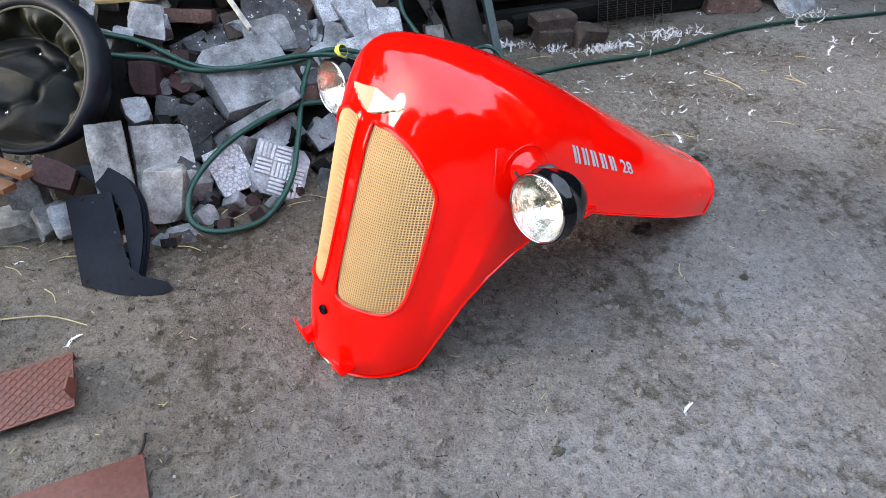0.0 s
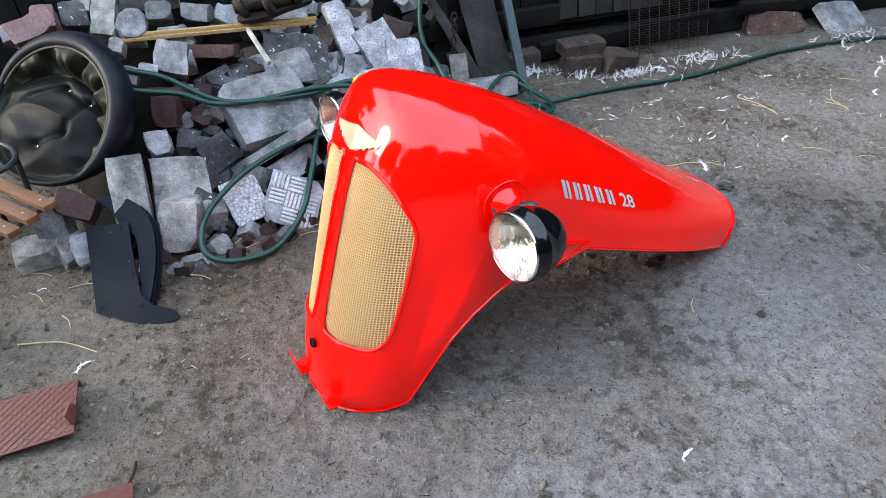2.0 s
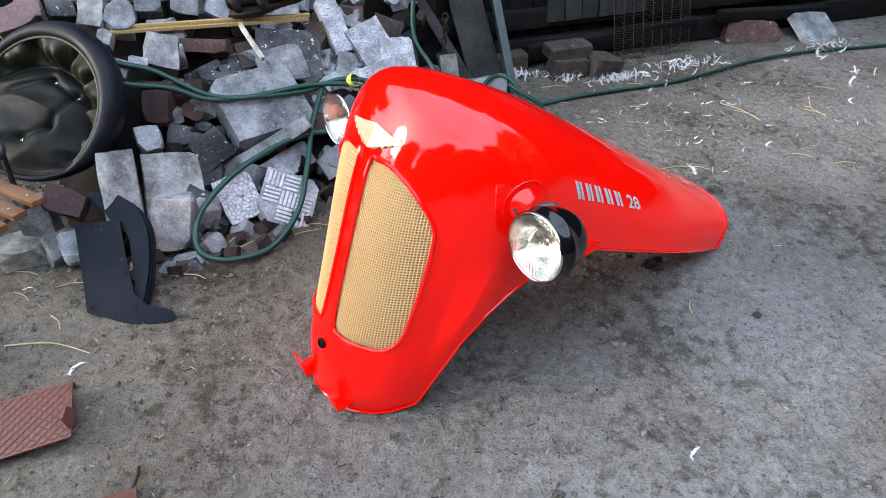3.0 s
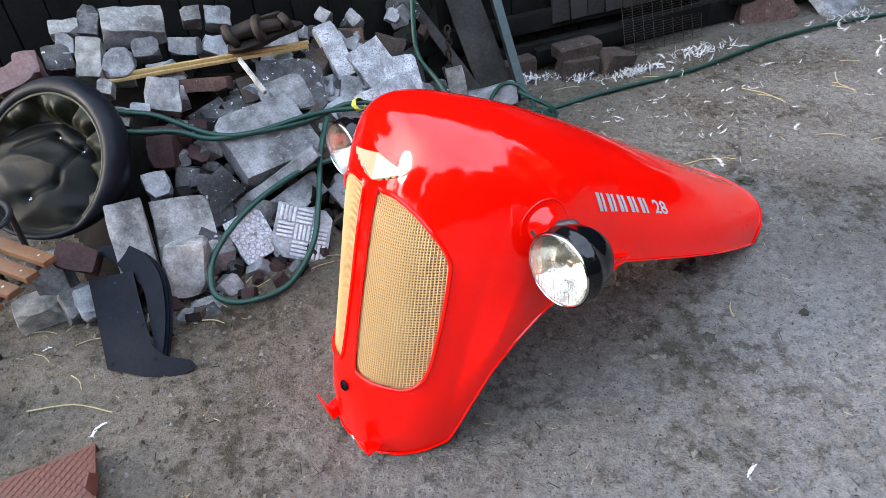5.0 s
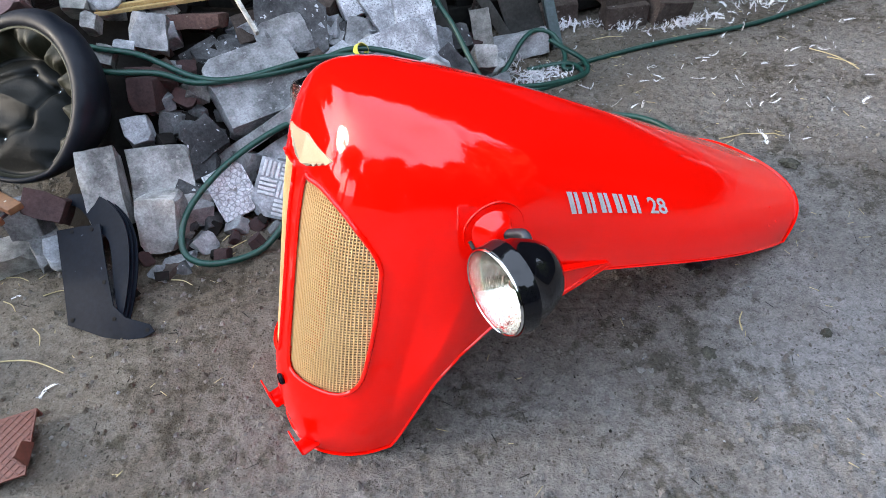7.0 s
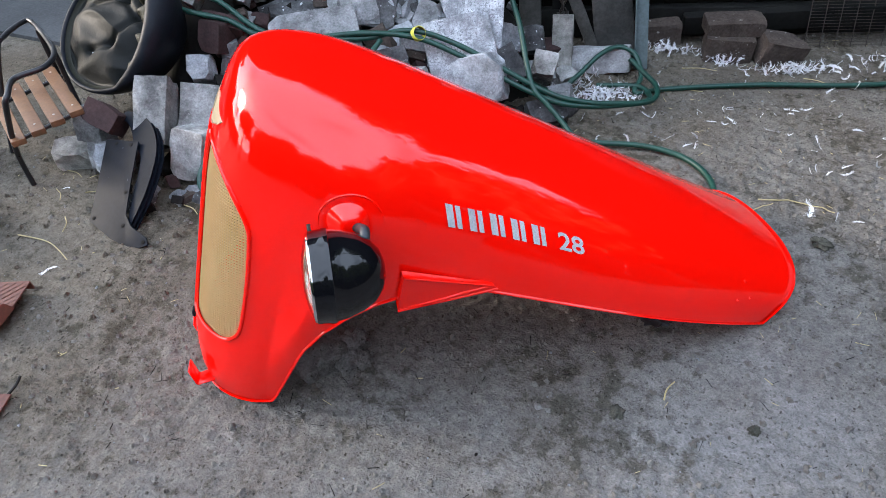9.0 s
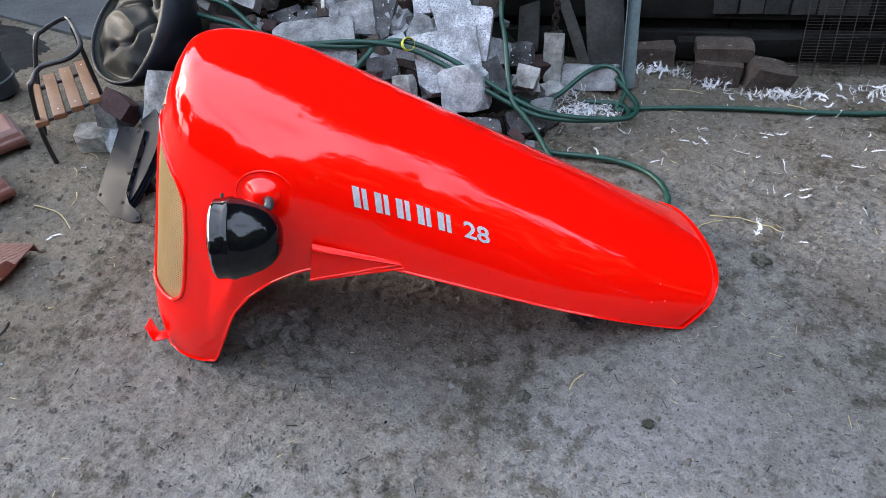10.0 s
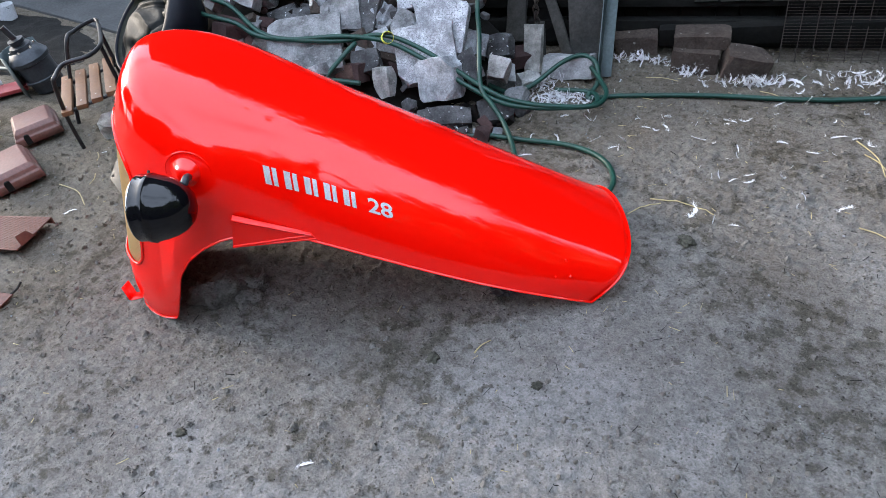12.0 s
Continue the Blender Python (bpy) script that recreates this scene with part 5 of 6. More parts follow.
# chequer plate with a welded lug
plate = thing("chequer_plate", "rusty red chequer-plate footboard lying on earth", "metal plate", pose(-1.12, 1.04, 0.022, 2, -4, 24))
part("sheet", boxed((0.42, 0.19, 0.005), Matrix(), 0.001), RUST_PAINT, plate)
ribs = bmesh.new()
for i in range(-11, 12):
    for sgn in (-1, 1):
        x0 = i * 0.026
        a, b = Vector((x0 - sgn * 0.09, -0.09, 0.003)), Vector((x0 + sgn * 0.09, 0.09, 0.003))
        d = b - a
        lo_t = max(0, min(((-0.205 - a.x) / d.x), ((0.205 - a.x) / d.x)))
        hi_t = min(1, max(((-0.205 - a.x) / d.x), ((0.205 - a.x) / d.x)))
        if hi_t - lo_t > 0.05:
            tube(ribs, [a + d * lo_t, a + d * hi_t], 0.0022, 4)
part("tread", ribs, RUST_PAINT, plate)
part("lip", boxed((0.42, 0.005, 0.03), Matrix.Translation((0, 0.094, -0.012)), 0.001), RUST_PAINT, plate)
part("lug", prism([(-0.03, -0.015), (0.035, -0.015), (0.02, 0.022), (-0.025, 0.03)], 0.006, pose(0.208, -0.04, 0.012, 80, 0, 85), 0.001), RUST_PAINT, plate)

flat = thing("rusty_sheet", "faded red oxide steel sheet lying flat on earth", "metal sheet", pose(-0.79, 0.80, 0.012, 0, 2, 28))
part("sheet", prism([(-0.18, -0.12), (0.14, -0.13), (0.15, 0.06), (-0.17, 0.07)], 0.006, Matrix(), 0.001), RUST_PAINT, flat)
part("hook", tube(bmesh.new(), smooth_path([(0.14, 0.06, 0.0), (0.155, 0.08, 0.01), (0.165, 0.10, 0.025)], 5), 0.004, 6), RUST, flat)


def hub():
    """A grey casting: a ribbed drum with a rim, a neck and a shaft."""
    h = thing("machine_hub", "grey cast-metal machine hub with a bent guard", "machine part", pose(-2.30, 1.83, 0.0, 8, -6, 20) @ Matrix.Diagonal((0.82, 0.82, 0.95, 1)))
    part("drum", turned([(0.07, 0.0), (0.10, 0.02), (0.108, 0.08), (0.118, 0.082), (0.12, 0.095), (0.112, 0.10), (0.116, 0.19), (0.128, 0.195), (0.13, 0.215), (0.115, 0.235), (0.09, 0.26), (0.075, 0.265), (0.07, 0.285), (0.045, 0.29)], 40), GUNMETAL, h, smooth=35)
    part("neck", turned([(0.045, 0.28), (0.04, 0.30), (0.05, 0.302), (0.05, 0.32), (0.02, 0.325), (0.0, 0.325)], 26), GUNMETAL, h, smooth=35)
    part("shaft", tube(bmesh.new(), [Vector((0, 0, 0.31)), Vector((-0.02, -0.01, 0.40))], 0.02, 16), BLACK_TUBE, h)
    for k in range(6):
        g = k * math.tau / 6
        part("bolt", turned([(0.0, 0.014), (0.01, 0.013), (0.01, 0.0)], 6, Matrix.Translation((0.08 * math.cos(g), 0.08 * math.sin(g), 0.262))), CHROME, h)
    guard = []
    for k in range(17):
        g = radians(100 + k * 160 / 16)
        guard.append((0.19 * math.cos(g), 0.16 * math.sin(g)))
    bm = bmesh.new()
    a = [bm.verts.new((x, y, 0.03 + 0.02 * math.sin(i))) for i, (x, y) in enumerate(guard)]
    b = [bm.verts.new((x * 0.86, y * 0.86, 0.27)) for x, y in guard]
    for i in range(16):
        bm.faces.new((a[i], a[i + 1], b[i + 1], b[i]))
    g_ob = part("guard", bm, GALVANISED, h, "bent bright guard strip", smooth=60)
    mod = g_ob.modifiers.new("sheet", "SOLIDIFY")
    mod.thickness = 0.004
    return h


hub()

# beside the hub: a red board, a white carton, pale peeled boards, a rod
solid("red_board", boxed((0.22, 0.13, 0.02), Matrix(), 0.003), RED_DULL, "dull red painted board lying on earth", "board", pose(-2.475, 1.665, 0.03, 0, 0, 62))
solid("white_block", boxed((0.20, 0.13, 0.11), Matrix(), 0.014), WHITE_PLASTIC, "white plastic block lying beside the boards", "plastic block", pose(-2.66, 1.58, 0.058, 0, 0, 42))


def peeled_board(length, width, at):
    """A split shake with a torn end, bowed across."""
    bm = bmesh.new()
    n = 9
    rows_ = [[(length * (i / n - 0.5), width * (k / 4 - 0.5) * (1 - 0.75 * max(0, i / n - 0.6)) + 0.003 * math.sin(i * 1.7), 0.02 * math.sin(i / n * 3) + 0.01 * (k - 2) ** 2 / 4) for k in range(5)] for i in range(n + 1)]
    v = [[bm.verts.new(p) for p in row] for row in rows_]
    for i in range(n):
        for k in range(4):
            bm.faces.new((v[i][k], v[i + 1][k], v[i + 1][k + 1], v[i][k + 1]))
    ob = solid("pale_board", bm, BOARD_PALE, "pale peeled board offcut propped on the earth", "board", at)
    ob.modifiers.new("thickness", "SOLIDIFY").thickness = 0.007
    return ob


peeled_board(0.25, 0.06, pose(-2.20, 1.45, 0.10, 20, -42, 55))
peeled_board(0.22, 0.10, pose(-2.12, 1.37, 0.05, 15, -18, 100))
peeled_board(0.17, 0.05, pose(-1.94, 1.37, 0.06, 30, -36, 60))
peeled_board(0.14, 0.08, pose(-1.93, 1.34, 0.03, 12, 14, 130))
solid("steel_rod", tube(bmesh.new(), [Vector((-3.1, 1.71, 0.03)), Vector((-2.70, 1.78, 0.05))], 0.011, 10), GALVANISED, "grey steel rod lying on earth", "rod")

# yard concrete, a carton, a bucket
solid("concrete_pad", boxed((4.6, 3.2, 0.06), Matrix(), 0.01), PAD, "worn grey concrete yard pad", "pavement", pose(-4.68, 3.95, -0.012, 0, 0, 3), kind="structure")
carton = solid("carton", boxed((0.45, 0.30, 0.30), Matrix(), 0.006), CARDBOARD, "brown cardboard carton standing on yard concrete", "carton", pose(-3.85, 2.78, 0.168, 0, 0, 24))
bucket = thing("bucket", "white plastic bucket standing on dark ground", "bucket", pose(-3.74, 2.20, 0.0) @ Matrix.Diagonal((0.58, 0.58, 0.62, 1)))
part("body", turned([(0.0, 0.004), (0.085, 0.004), (0.11, 0.20), (0.116, 0.20), (0.116, 0.19), (0.09, 0.0), (0.0, 0.0)], 30), WHITE_PLASTIC, bucket)
part("handle", tube(bmesh.new(), [Vector((0.115 * math.cos(g), 0.06 * math.sin(g), 0.19 - 0.08 * math.sin(g))) for g in np.linspace(0, math.pi, 14)], 0.003, 6), WIRE, bucket)


# a low bank beside the pad, its dark soil colour standing for shade
bm = bmesh.new()
bank = {}
for i in range(46):
    for j in range(30):
        u, w = i / 45 * 2 - 1, j / 29 * 2 - 1
        edge = max(0.0, 1 - math.hypot(u, w) ** 2 - 0.35 * abs(noise.noise(Vector((u * 2.5, w * 2.5, 3)))))
        v = Vector((u * 1.0, w * 0.42, 0))
        bank[i, j] = bm.verts.new((v.x, v.y, 0.035 * min(1, edge * 2.2) * (1.0 + 0.5 * noise.noise(v * 4) + 0.6 * noise.noise(v * 14)) - 0.012))
for i in range(45):
    for j in range(29):
        bm.faces.new((bank[i, j], bank[i + 1, j], bank[i + 1, j + 1], bank[i, j + 1]))
solid("dark_soil_bank", bm, SHADED_SOIL, "low soil bank coloured dark for the shade beside the yard pad", "soil", pose(-3.45, 2.0, 0.0, 0, 0, 6), kind="stuff", smooth=180)


# ---- plank wall behind ----
WALL = pose(0.9, 3.90, 0.0, 0, 0, 23)
wall = tagged(new("wall_back"), "blackened weathered plank wall of a shed", "wall", kind="structure")
wall.matrix_basis = WALL
random.seed(5)
x = -3.3
while x < 6.5:
    w = random.uniform(0.10, 0.17)
    bm = boxed((w - 0.006, 0.025, 3.66), Matrix.Translation((x + w / 2, 0.045 + random.uniform(-0.006, 0.006), 1.86 + random.uniform(-0.02, 0.02))), 0.003)
    part("plank", bm, PLANK_DARK, wall)
    x += w
# unseen sheet, added to stop daylight showing through the plank gaps
part("backing", boxed((9.9, 0.02, 3.6), Matrix.Translation((1.6, 0.085, 1.80))), PLANK_DARK, wall)
for z, h in ((0.07, 0.13), (0.24, 0.10)):
    part("sill_beam", boxed((9.8, 0.06, h), Matrix.Translation((1.6, -0.02 + z * 0.1, z)), 0.008), PLANK_DARK, wall)
solid("leaning_beam", boxed((1.1, 0.05, 0.09), Matrix(), 0.008), PLANK_DARK, "dark weathered beam lying along the plank wall", "beam", pose(0.92, 3.80, 0.11, 10, -3, 22))
solid("leaning_beam", boxed((0.9, 0.05, 0.07), Matrix(), 0.008), PLANK_DARK, "dark weathered beam lying along the plank wall", "beam", pose(1.98, 4.27, 0.13, 10, 4, 25))
slats_rng = random.Random(4)
for k in range(6):
    solid("short_board", boxed((0.10, 0.018, 0.36), Matrix(), 0.003), PLANK_GREY, "short grey weathered board standing on the sill", "board", pose(0.55 + k * 0.10, 3.735 + k * 0.043, 0.40, -6, slats_rng.uniform(-3, 3), 23))

mesh_panel = thing("wire_mesh", "rusted fine wire mesh panel leaning on the wall", "wire mesh", pose(1.16, 3.82, 0.0, -16, 0, 24))
for k in range(42):
    part("wire", tube(bmesh.new(), [Vector((-0.26, 0, 0.01 + k * 0.013)), Vector((0.26, 0, 0.01 + k * 0.013))], 0.0012, 4), WIRE, mesh_panel)
for k in range(9):
    part("wire", tube(bmesh.new(), [Vector((-0.26 + k * 0.065, 0, 0)), Vector((-0.26 + k * 0.065, 0, 0.56))], 0.0022, 5), WIRE, mesh_panel)


# ---- litter on the ground ----
def feather_bm(length, seed):
    """A curled white breast feather: a cupped vane with a ragged edge and loose down at its root."""
    r = random.Random(seed)
    bm = bmesh.new()
    n = 10
    turn = r.uniform(0.6, 1.9) * r.choice((-1, 1))
    rows_ = []
    x = y = 0.0
    for i in range(n + 1):
        u = i / n
        g = turn * (u - 0.5)
        x, y = x + length / n * math.cos(g), y + length / n * math.sin(g)
        w = length * 0.105 * math.sin(math.pi * min(1, 0.12 + u * 0.86)) ** 0.8 * r.uniform(0.75, 1.1)
        z = 0.004 + 0.010 * u * u
        rows_.append([bm.verts.new((x - w * k * math.sin(g), y + w * k * math.cos(g), z + 0.35 * w * abs(k))) for k in (-1, -0.5, 0, 0.5, 1)])
    for p, q in zip(rows_, rows_[1:]):
        for k in range(4):
            if r.random() > 0.2:
                bm.faces.new((p[k], q[k], q[k + 1], p[k + 1]))
    root = rows_[0][2].co.copy()
    for _ in range(44):
        root = r.choice(rows_)[2].co.copy() if r.random() < 0.6 else rows_[0][2].co.copy()
        g, l = r.uniform(0, math.tau), length * r.uniform(0.08, 0.30)
        d = Vector((math.cos(g), math.sin(g), r.uniform(0.0, 0.7))) * l
        o = Vector((-math.sin(g), math.cos(g), 0)) * length * 0.007
        m = root + d * 0.6 + Vector((0, 0, l * 0.2))
        bm.faces.new([bm.verts.new(q) for q in (root - o, root + o, m + o, m - o)])
        bm.faces.new([bm.verts.new(q) for q in (m - o, m + o, root + d)])
    bmesh.ops.translate(bm, verts=bm.verts, vec=-(rows_[n // 2][2].co.copy()))
    lowest = min(v.co.z for v in bm.verts)
    bmesh.ops.translate(bm, verts=bm.verts, vec=(0, 0, -lowest))
    return bm


feather_meshes = [mesh_of("feather", feather_bm(0.045 + 0.006 * k, k), FEATHER, 180) for k in range(6)]


def feather(x, y, size, turn):
    k = int(abs(x * 37 + y * 91)) % 6
    ob = new("feather", feather_meshes[k])
    ob.matrix_basis = pose(x, y, ground_relief(x, y) + 0.001, 0, 0, turn) @ Matrix.Diagonal((size * 0.95, size * 0.95, size * 0.95, 1))
    return tagged(ob, "small white curled feather lying on bare earth", "feather", "feathers")


for x, y, size, turn in (
    (-1.019, 1.30, 1.0, 60), (-1.325, 1.624, 0.6, 20), (1.559, 3.752, 1.5, -30), (1.6, 3.486, 1.1, 10), (1.365, 3.534, 0.8, 80), (1.543, 2.987, 0.6, 0),
    (2.052, 3.277, 1.2, 70), (1.315, 3.202, 0.8, 30), (0.939, 3.147, 0.9, -10), (1.093, 2.761, 0.5, 60), (0.68, 1.09, 0.7, 50), (0.678, 2.943, 0.6, 0),
):
    feather(x, y, size, turn)
for x, y, size, turn in (
    (0.743, 2.985, 0.7, 140), (0.988, 3.165, 1.0, 20), (1.053, 3.352, 0.9, 60), (1.27, 3.063, 0.8, 0), (1.422, 3.191, 1.2, -50), (1.06, 2.526, 1.0, 100),
    (1.195, 2.519, 0.5, 10), (0.365, 2.538, 0.8, 30), (1.274, 3.316, 0.6, 90), (0.626, 2.762, 0.6, 45), (2.583, 3.819, 1.0, 0), (2.174, 3.881, 1.2, 40),
):
    feather(x, y, size, turn)


def feather_drift(cx, cy, along, across, turn, count, seed):
    """A drift of loose down."""
    r = random.Random(seed)
    bm = bmesh.new()
    for k in range(count):
        u, w = max(-along, min(along, r.gauss(0, along / 2))), max(-across, min(across, r.gauss(0, across / 2)))
        c, s = math.cos(radians(turn)), math.sin(radians(turn))
        me = feather_meshes[r.randrange(6)]
        piece = bmesh.new()
        piece.from_mesh(me)
        f = r.uniform(0.3, 0.95) if across < 0.5 else r.uniform(0.3, 0.75)
        piece.transform(pose(cx + u * c - w * s, cy + u * s + w * c, r.uniform(0.0, 0.02), r.uniform(-75, 75), r.uniform(-75, 75), r.uniform(0, 360)) @ Matrix.Diagonal((f, f, f, 1)))
        tmp = bpy.data.meshes.new("tmp")
        piece.to_mesh(tmp)
        piece.free()
        bm.from_mesh(tmp)
        bpy.data.meshes.remove(tmp)
    return solid("feather_drift", bm, FEATHER, "drift of white down and feathers on the earth", "feathers", kind="stuff", smooth=180)


feather_drift(0.36, 3.47, 0.20, 0.035, 15, 75, 1)
feather_drift(0.60, 3.46, 0.08, 0.05, 20, 60, 2)
feather_drift(0.90, 3.46, 0.20, 0.05, 24, 75, 3)
feather_drift(1.32, 3.70, 0.24, 0.06, 24, 80, 8)
feather_drift(0.24, 2.97, 0.15, 0.07, 30, 120, 4)
feather_drift(0.10, 3.05, 0.14, 0.06, 60, 60, 9)
feather_drift(2.25, 4.02, 0.22, 0.10, 20, 50, 5)
feather_drift(1.3, 3.3, 1.7, 0.55, 25, 64, 6)
feather_drift(0.9, 2.9, 1.6, 0.8, 30, 44, 7)


def straw(x0, y0, x1, y1, radius=0.0024, bow=0.02):
    a, b = Vector((x0, y0, 0)), Vector((x1, y1, 0))
    m = (a + b) / 2 + Vector((-(b - a).y, (b - a).x, 0)) * bow * 5
    pts = [p + Vector((0, 0, max(ground_relief(p.x, p.y), 0) + radius)) for p in smooth_path([a, m, b], 5)]
    return solid("straw", tube(bmesh.new(), pts, [radius * (1 - 0.4 * i / len(pts)) for i in range(len(pts))], 6), STRAW, "dry yellow straw stalk lying on bare earth", "straw", group="straws")


for x0, y0, x1, y1 in ((0.902, 2.515, 1.126, 2.537), (0.877, 2.398, 0.947, 2.507), (1.515, 2.696, 1.62, 2.67), (0.815, 1.615, 0.826, 1.68), (1.421, 3.126, 1.51, 3.05)):
    straw(x0, y0, x1, y1)
for x0, y0, x1, y1 in ((-1.258, 1.366, -0.998, 1.35), (1.374, 3.205, 1.512, 3.017), (1.80, 3.20, 1.85, 3.07), (1.78, 3.16, 1.86, 3.10), (1.70, 2.62, 1.79, 2.63), (0.46, 3.10, 0.60, 3.16)):
    straw(x0, y0, x1, y1)

for x0, y0, x1, y1 in ((-1.24, 1.63, -1.15, 1.66), (-1.36, 1.60, -1.29, 1.56), (-1.19, 1.50, -1.13, 1.44), (-1.42, 1.70, -1.33, 1.69), (-0.72, 1.86, -0.62, 1.93), (-0.75, 1.90, -0.70, 1.97), (-0.56, 1.93, -0.45, 2.0), (-0.50, 2.03, -0.40, 2.02), (-0.85, 1.72, -0.77, 1.70), (0.48, 3.33, 0.62, 3.36), (0.95, 3.42, 1.05, 3.40), (1.95, 3.45, 2.05, 3.42)):
    straw(x0, y0, x1, y1, 0.002)

# chaff: short bits of straw and twig trodden into the earth
r_chaff = random.Random(8)
for mat, count in ((STRAW, 900), (PLANK_DARK, 700)):
    bm = bmesh.new()
    for k in range(count):
        x, y = r_chaff.uniform(-1.6, 2.4), r_chaff.uniform(0.5, 3.9)
        if mat is STRAW and r_chaff.random() > 0.25 + 0.25 * max(0, y - 1.4) + (0.5 if x < -0.6 and y > 1.3 else 0):
            continue
        g, l = r_chaff.uniform(0, math.pi), r_chaff.uniform(0.008, 0.035)
        z = ground_relief(x, y) + 0.0015
        d = Vector((math.cos(g), math.sin(g), r_chaff.uniform(-0.05, 0.12))) * l / 2
        tube(bm, [Vector((x, y, z)) - d, Vector((x, y, z)) + d], r_chaff.uniform(0.0005, 0.0012), 4)
    solid("chaff", bm, mat, "bits of straw and twig trodden into the earth", "chaff", kind="stuff", smooth=180)

rag = bmesh.new()
bmesh.ops.create_icosphere(rag, subdivisions=3, radius=1.0)
for v in rag.verts:
    v.co = Vector((v.co.x * 0.035, v.co.y * 0.022, max(v.co.z, -0.4) * 0.014)) * (1 + 0.7 * noise.noise(v.co * 2.2))
solid("rubber_scrap", rag, BLACK_TUBE, "small black rubber scrap under the hood", "scrap", pose(0.74, 1.86, 0.008, 0, 0, 30))



def soil_lump(x, y, wide, deep, high, seed, mat, label):
    """A crumbled lump, ragged in outline, pressed into the ground."""
    bm = bmesh.new()
    bmesh.ops.create_icosphere(bm, subdivisions=4, radius=1.0)
    off = Vector((seed * 2.3, seed * 1.7, 0))
    for v in bm.verts:
        k = 1 + 0.55 * noise.noise(v.co * 1.7 + off) + 0.28 * noise.noise(v.co * 4.5 + off) + 0.14 * noise.noise(v.co * 11 + off)
        v.co = Vector((v.co.x * wide, v.co.y * deep, max(v.co.z, -0.3) * high)) * k
    return solid("soil_lump", bm, mat, label, "soil lump", pose(x, y, ground_relief(x, y), 0, 0, seed * 40), smooth=180)


soil_lump(-0.035, 1.345, 0.085, 0.06, 0.075, 1, EARTH, "crumbled brown earth lump heaped under the hood's nose")
soil_lump(0.03, 1.42, 0.06, 0.07, 0.04, 2, EARTH, "crumbled brown earth lump heaped under the hood's nose")
soil_lump(0.72, 1.541, 0.019, 0.016, 0.012, 3, LUMP_SOIL, "small dark greenish dung lump on bare earth")
soil_lump(1.103, 2.362, 0.032, 0.022, 0.014, 4, LUMP_SOIL, "dark crumbled soil lump lying on bare earth")
soil_lump(0.321, 0.953, 0.017, 0.013, 0.011, 5, LUMP_SOIL, "dark crumbled soil lump lying on bare earth")
soil_lump(1.02, 1.62, 0.016, 0.012, 0.010, 6, LUMP_SOIL, "dark crumbled soil lump lying on bare earth")

# clods and grit pressed into the surface
random.seed(21)
for mat, count, lo_s, hi_s, seed in ((CLOD, 16000, 0.0015, 0.010, 1), (CONCRETE_LIGHT, 1000, 0.0015, 0.006, 2), (SHADE_GRIT, 120, 0.002, 0.007, 3), (EARTH, 6000, 0.003, 0.015, 4), (CLOD, 2600, 0.003, 0.012, 5)):
    r = random.Random(seed)
    verts, faces = [], []
    for k in range(count):
        x, y = r.uniform(-1.9, 2.6), r.uniform(0.35, 4.0)
        s = lo_s + (hi_s - lo_s) * r.random() ** 5
        z = ground_relief(x, y) + s * 0.1
        base = len(verts)
        g0 = r.uniform(0, 6.28)
        ring = [(x + s * r.uniform(0.6, 1.2) * math.cos(g0 + g), y + s * r.uniform(0.6, 1.2) * math.sin(g0 + g), z) for g in (0, 1.26, 2.51, 3.77, 5.03)]
        top = [(x + (a - x) * 0.4, y + (b - y) * 0.4, z + s * r.uniform(0.3, 1.05)) for a, b, _ in ring]
        verts += ring + top
        faces += [(base + i, base + (i + 1) % 5, base + 5 + (i + 1) % 5, base + 5 + i) for i in range(5)] + [tuple(base + 5 + i for i in range(5))]
    me = bpy.data.meshes.new("grit")
    me.from_pydata(verts, [], faces)
    me.materials.append(mat)
    tagged(new("grit", me), "loose clods and grit on the trodden earth", "grit", kind="stuff")


# ---- unseen plank walls added to block low sky; trees known from the paint ----
def far_wall(name, at, length, height, label):
    w = tagged(new(name), label, "wall", kind="structure")
    w.matrix_basis = at
    n = int(length / 0.5)
    for k in range(n):
        part("panel", boxed((length / n - 0.01, 0.12, height), Matrix.Translation(((k + 0.5) * length / n - length / 2, 0, height / 2)), 0.01), PLANK_DARK, w)
    return w


far_wall("wall_left", pose(-14, 1.0, 0, 0, 0, 90), 14, 1.5, "unseen dark plank wall added to block the low sky")
# added out of view to cast shade over the pad and the heap's left
far_wall("wall_shed", pose(-6.2, 3.7, 0, 0, 0, 90), 5.2, 1.75, "unseen plank wall added to shade the ground beyond the pad")
far_wall("wall_right", pose(7.0, 1.0, 0, 0, 0, 90), 14, 3.4, "unseen dark plank wall added to block the low sky")
far_wall("wall_front", pose(0.0, -7.0, 0, 0, 0, 0), 17, 3.0, "unseen dark plank wall added to block the low sky")


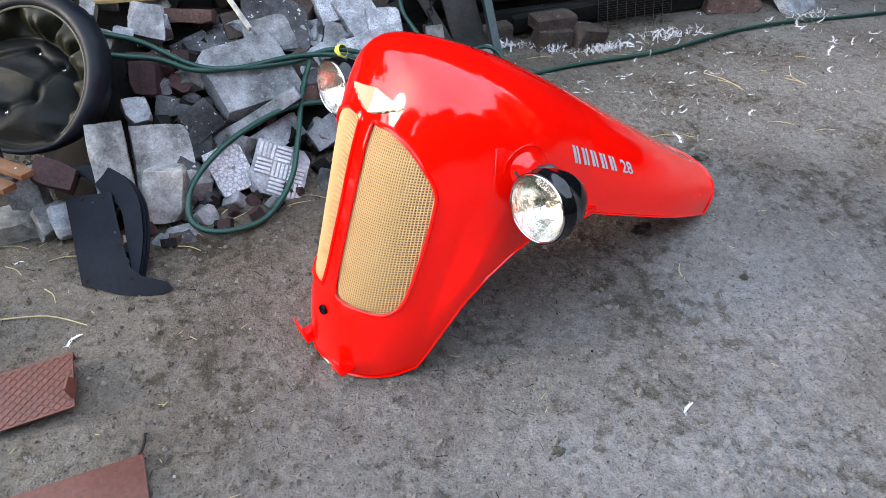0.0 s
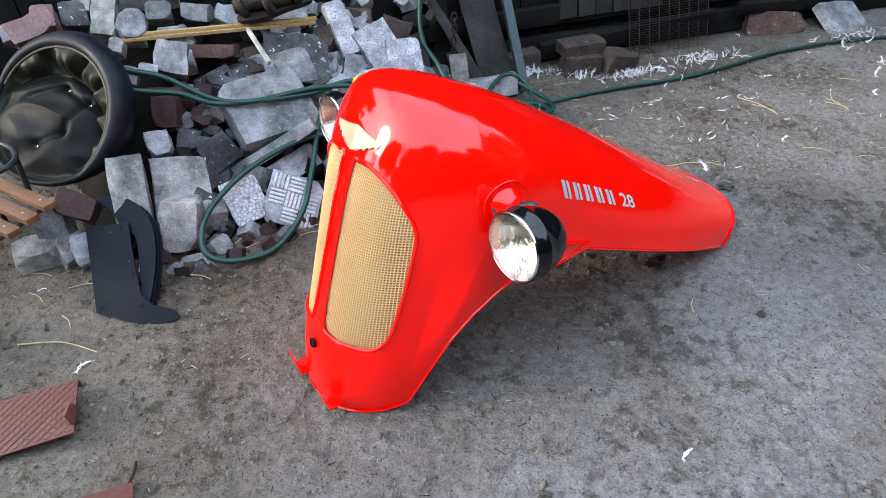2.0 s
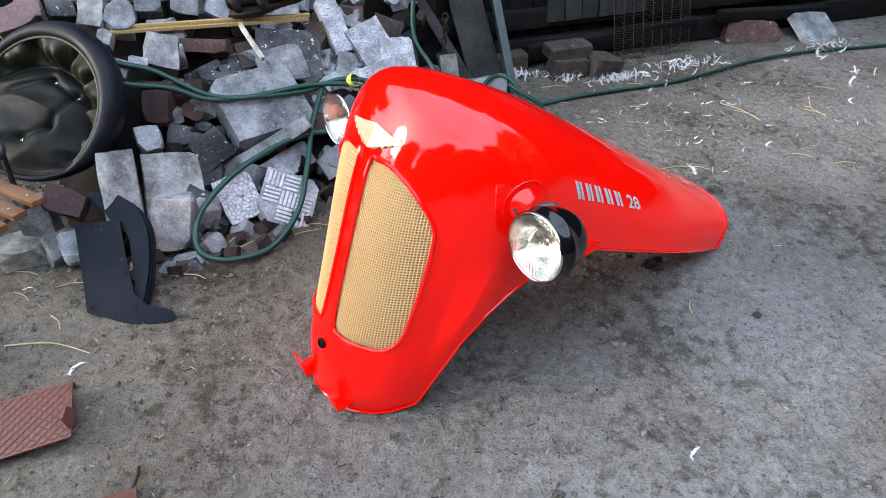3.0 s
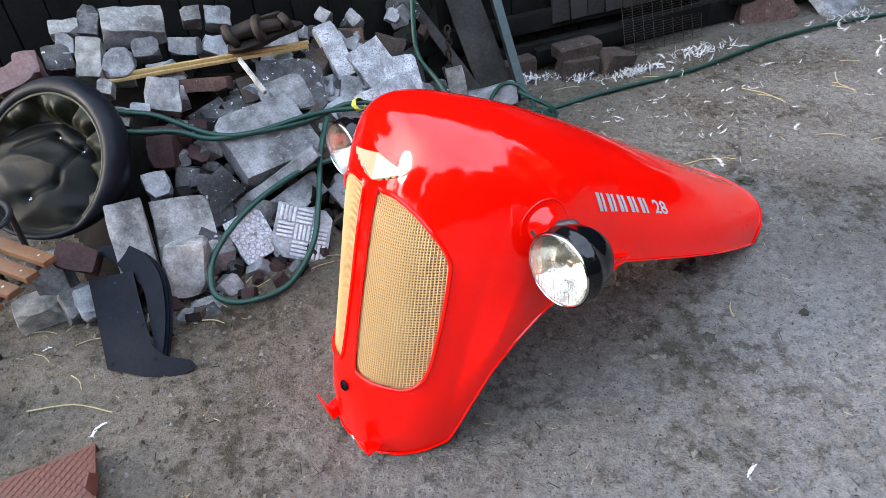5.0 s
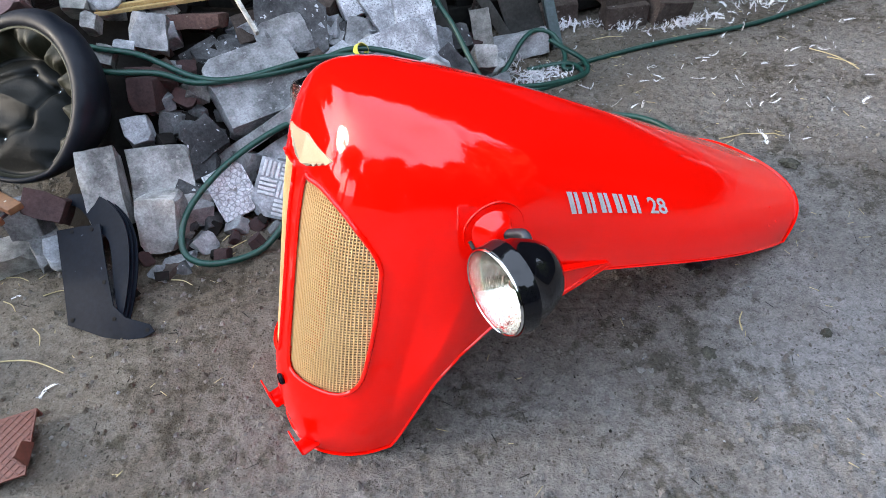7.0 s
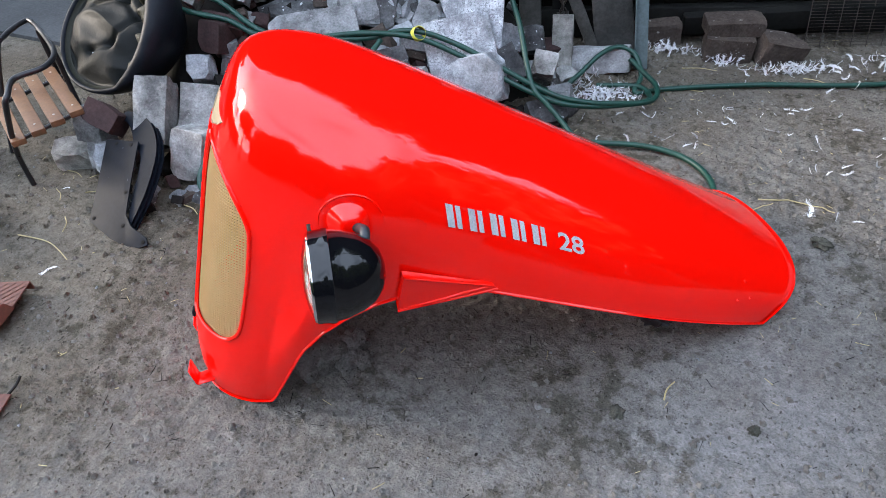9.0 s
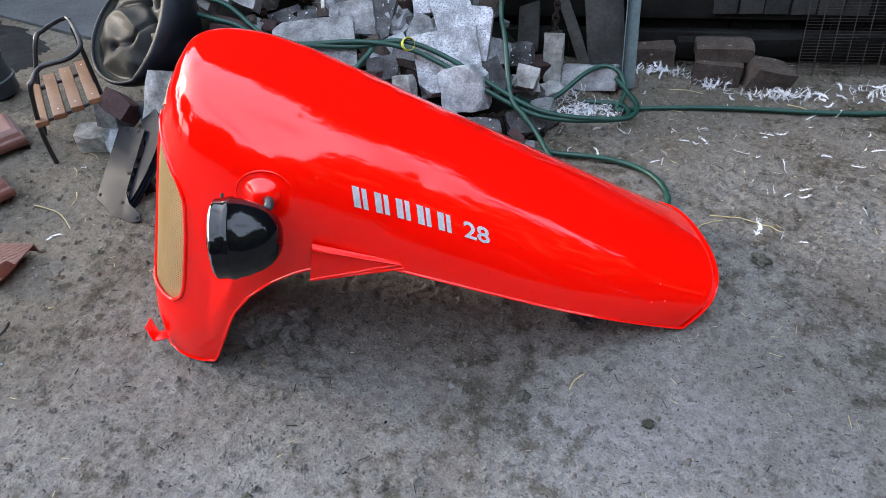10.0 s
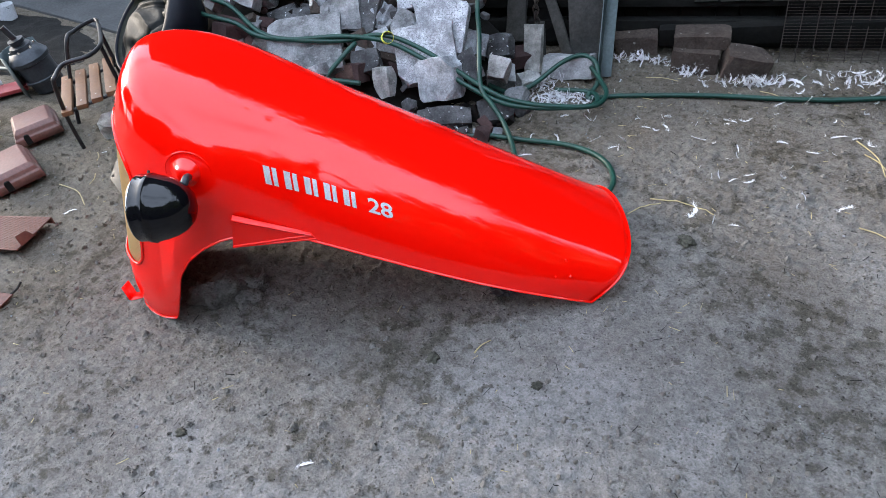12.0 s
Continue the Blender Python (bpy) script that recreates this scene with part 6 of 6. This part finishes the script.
def tree(x, y, height, seed, leaves=9000):
    r = random.Random(seed)
    t = thing("tree", "leafy green tree at the yard's edge", "tree", pose(x, y, 0), group="trees")
    bm = bmesh.new()
    top = Vector((r.uniform(-0.4, 0.4), r.uniform(-0.4, 0.4), height * 0.8))
    tube(bm, smooth_path([(0, 0, -0.1), (r.uniform(-0.1, 0.1), 0, height * 0.35), top], 6), [0.22 * (1 - 0.85 * i / 12) for i in range(13)], 10)
    tips = [top]
    for k in range(9):
        g, h = k * 2.4 + r.uniform(-0.4, 0.4), height * r.uniform(0.3, 0.75)
        tip = Vector((math.cos(g) * height * r.uniform(0.18, 0.34), math.sin(g) * height * r.uniform(0.18, 0.34), h + height * r.uniform(0.08, 0.25)))
        tube(bm, smooth_path([(0, 0, h), tip * 0.5 + Vector((0, 0, h * 0.5 + 0.1)), tip], 4), [0.07 * (1 - 0.8 * i / 8) for i in range(9)], 6)
        tips += [tip, (tip + Vector((0, 0, h))) / 2 + Vector((0, 0, 0.3))]
    part("trunk", bm, PLANK_GREY, t)
    verts, faces = [], []
    for k in range(leaves):
        c = r.choice(tips)
        d = Vector((r.gauss(0, 1), r.gauss(0, 1), r.gauss(0, 0.8))) * height * 0.075
        p, n = c + d, Vector((r.gauss(0, 1), r.gauss(0, 1), r.gauss(0, 1))).normalized()
        a = n.orthogonal().normalized() * r.uniform(0.13, 0.24)
        b_ = n.cross(a).normalized() * r.uniform(0.08, 0.13)
        i = len(verts)
        verts += [p - a, p + b_ + n * 0.01, p + a, p - b_ + n * 0.01]
        faces.append((i, i + 1, i + 2, i + 3))
    me = bpy.data.meshes.new("crown")
    me.from_pydata(verts, [], faces)
    me.materials.append(LEAF)
    crown = new("crown", me)
    crown.parent = t
    return t


LEAF = material("leaf_green", (0.04, 0.075, 0.02), (0.08, 0.12, 0.035), 3.0, 0.5, 0.0, 40.0, vary=0)
for x, y, h, seed, leaves in (
    (-8.4, -0.9, 4.4, 13, 170), (-6.6, 4.6, 4.2, 9, 3000), (-7.4, -3.6, 4.6, 10, 5000), (-3.6, -5.6, 4.4, 1, 9000), (-0.6, -5.2, 4.0, 2, 9000), (2.2, -5.0, 4.4, 3, 9000), (4.8, -4.6, 4.6, 4, 9000),
    (5.9, -2.0, 4.6, 5, 9000), (5.6, 0.4, 4.4, 11, 9000), (6.0, 2.9, 4.6, 12, 9000), (-1.4, 6.2, 6.3, 6, 9000), (1.2, 6.6, 6.6, 7, 9000), (3.8, 7.4, 5.6, 8, 9000),
):
    tree(x, y, h, seed, leaves)
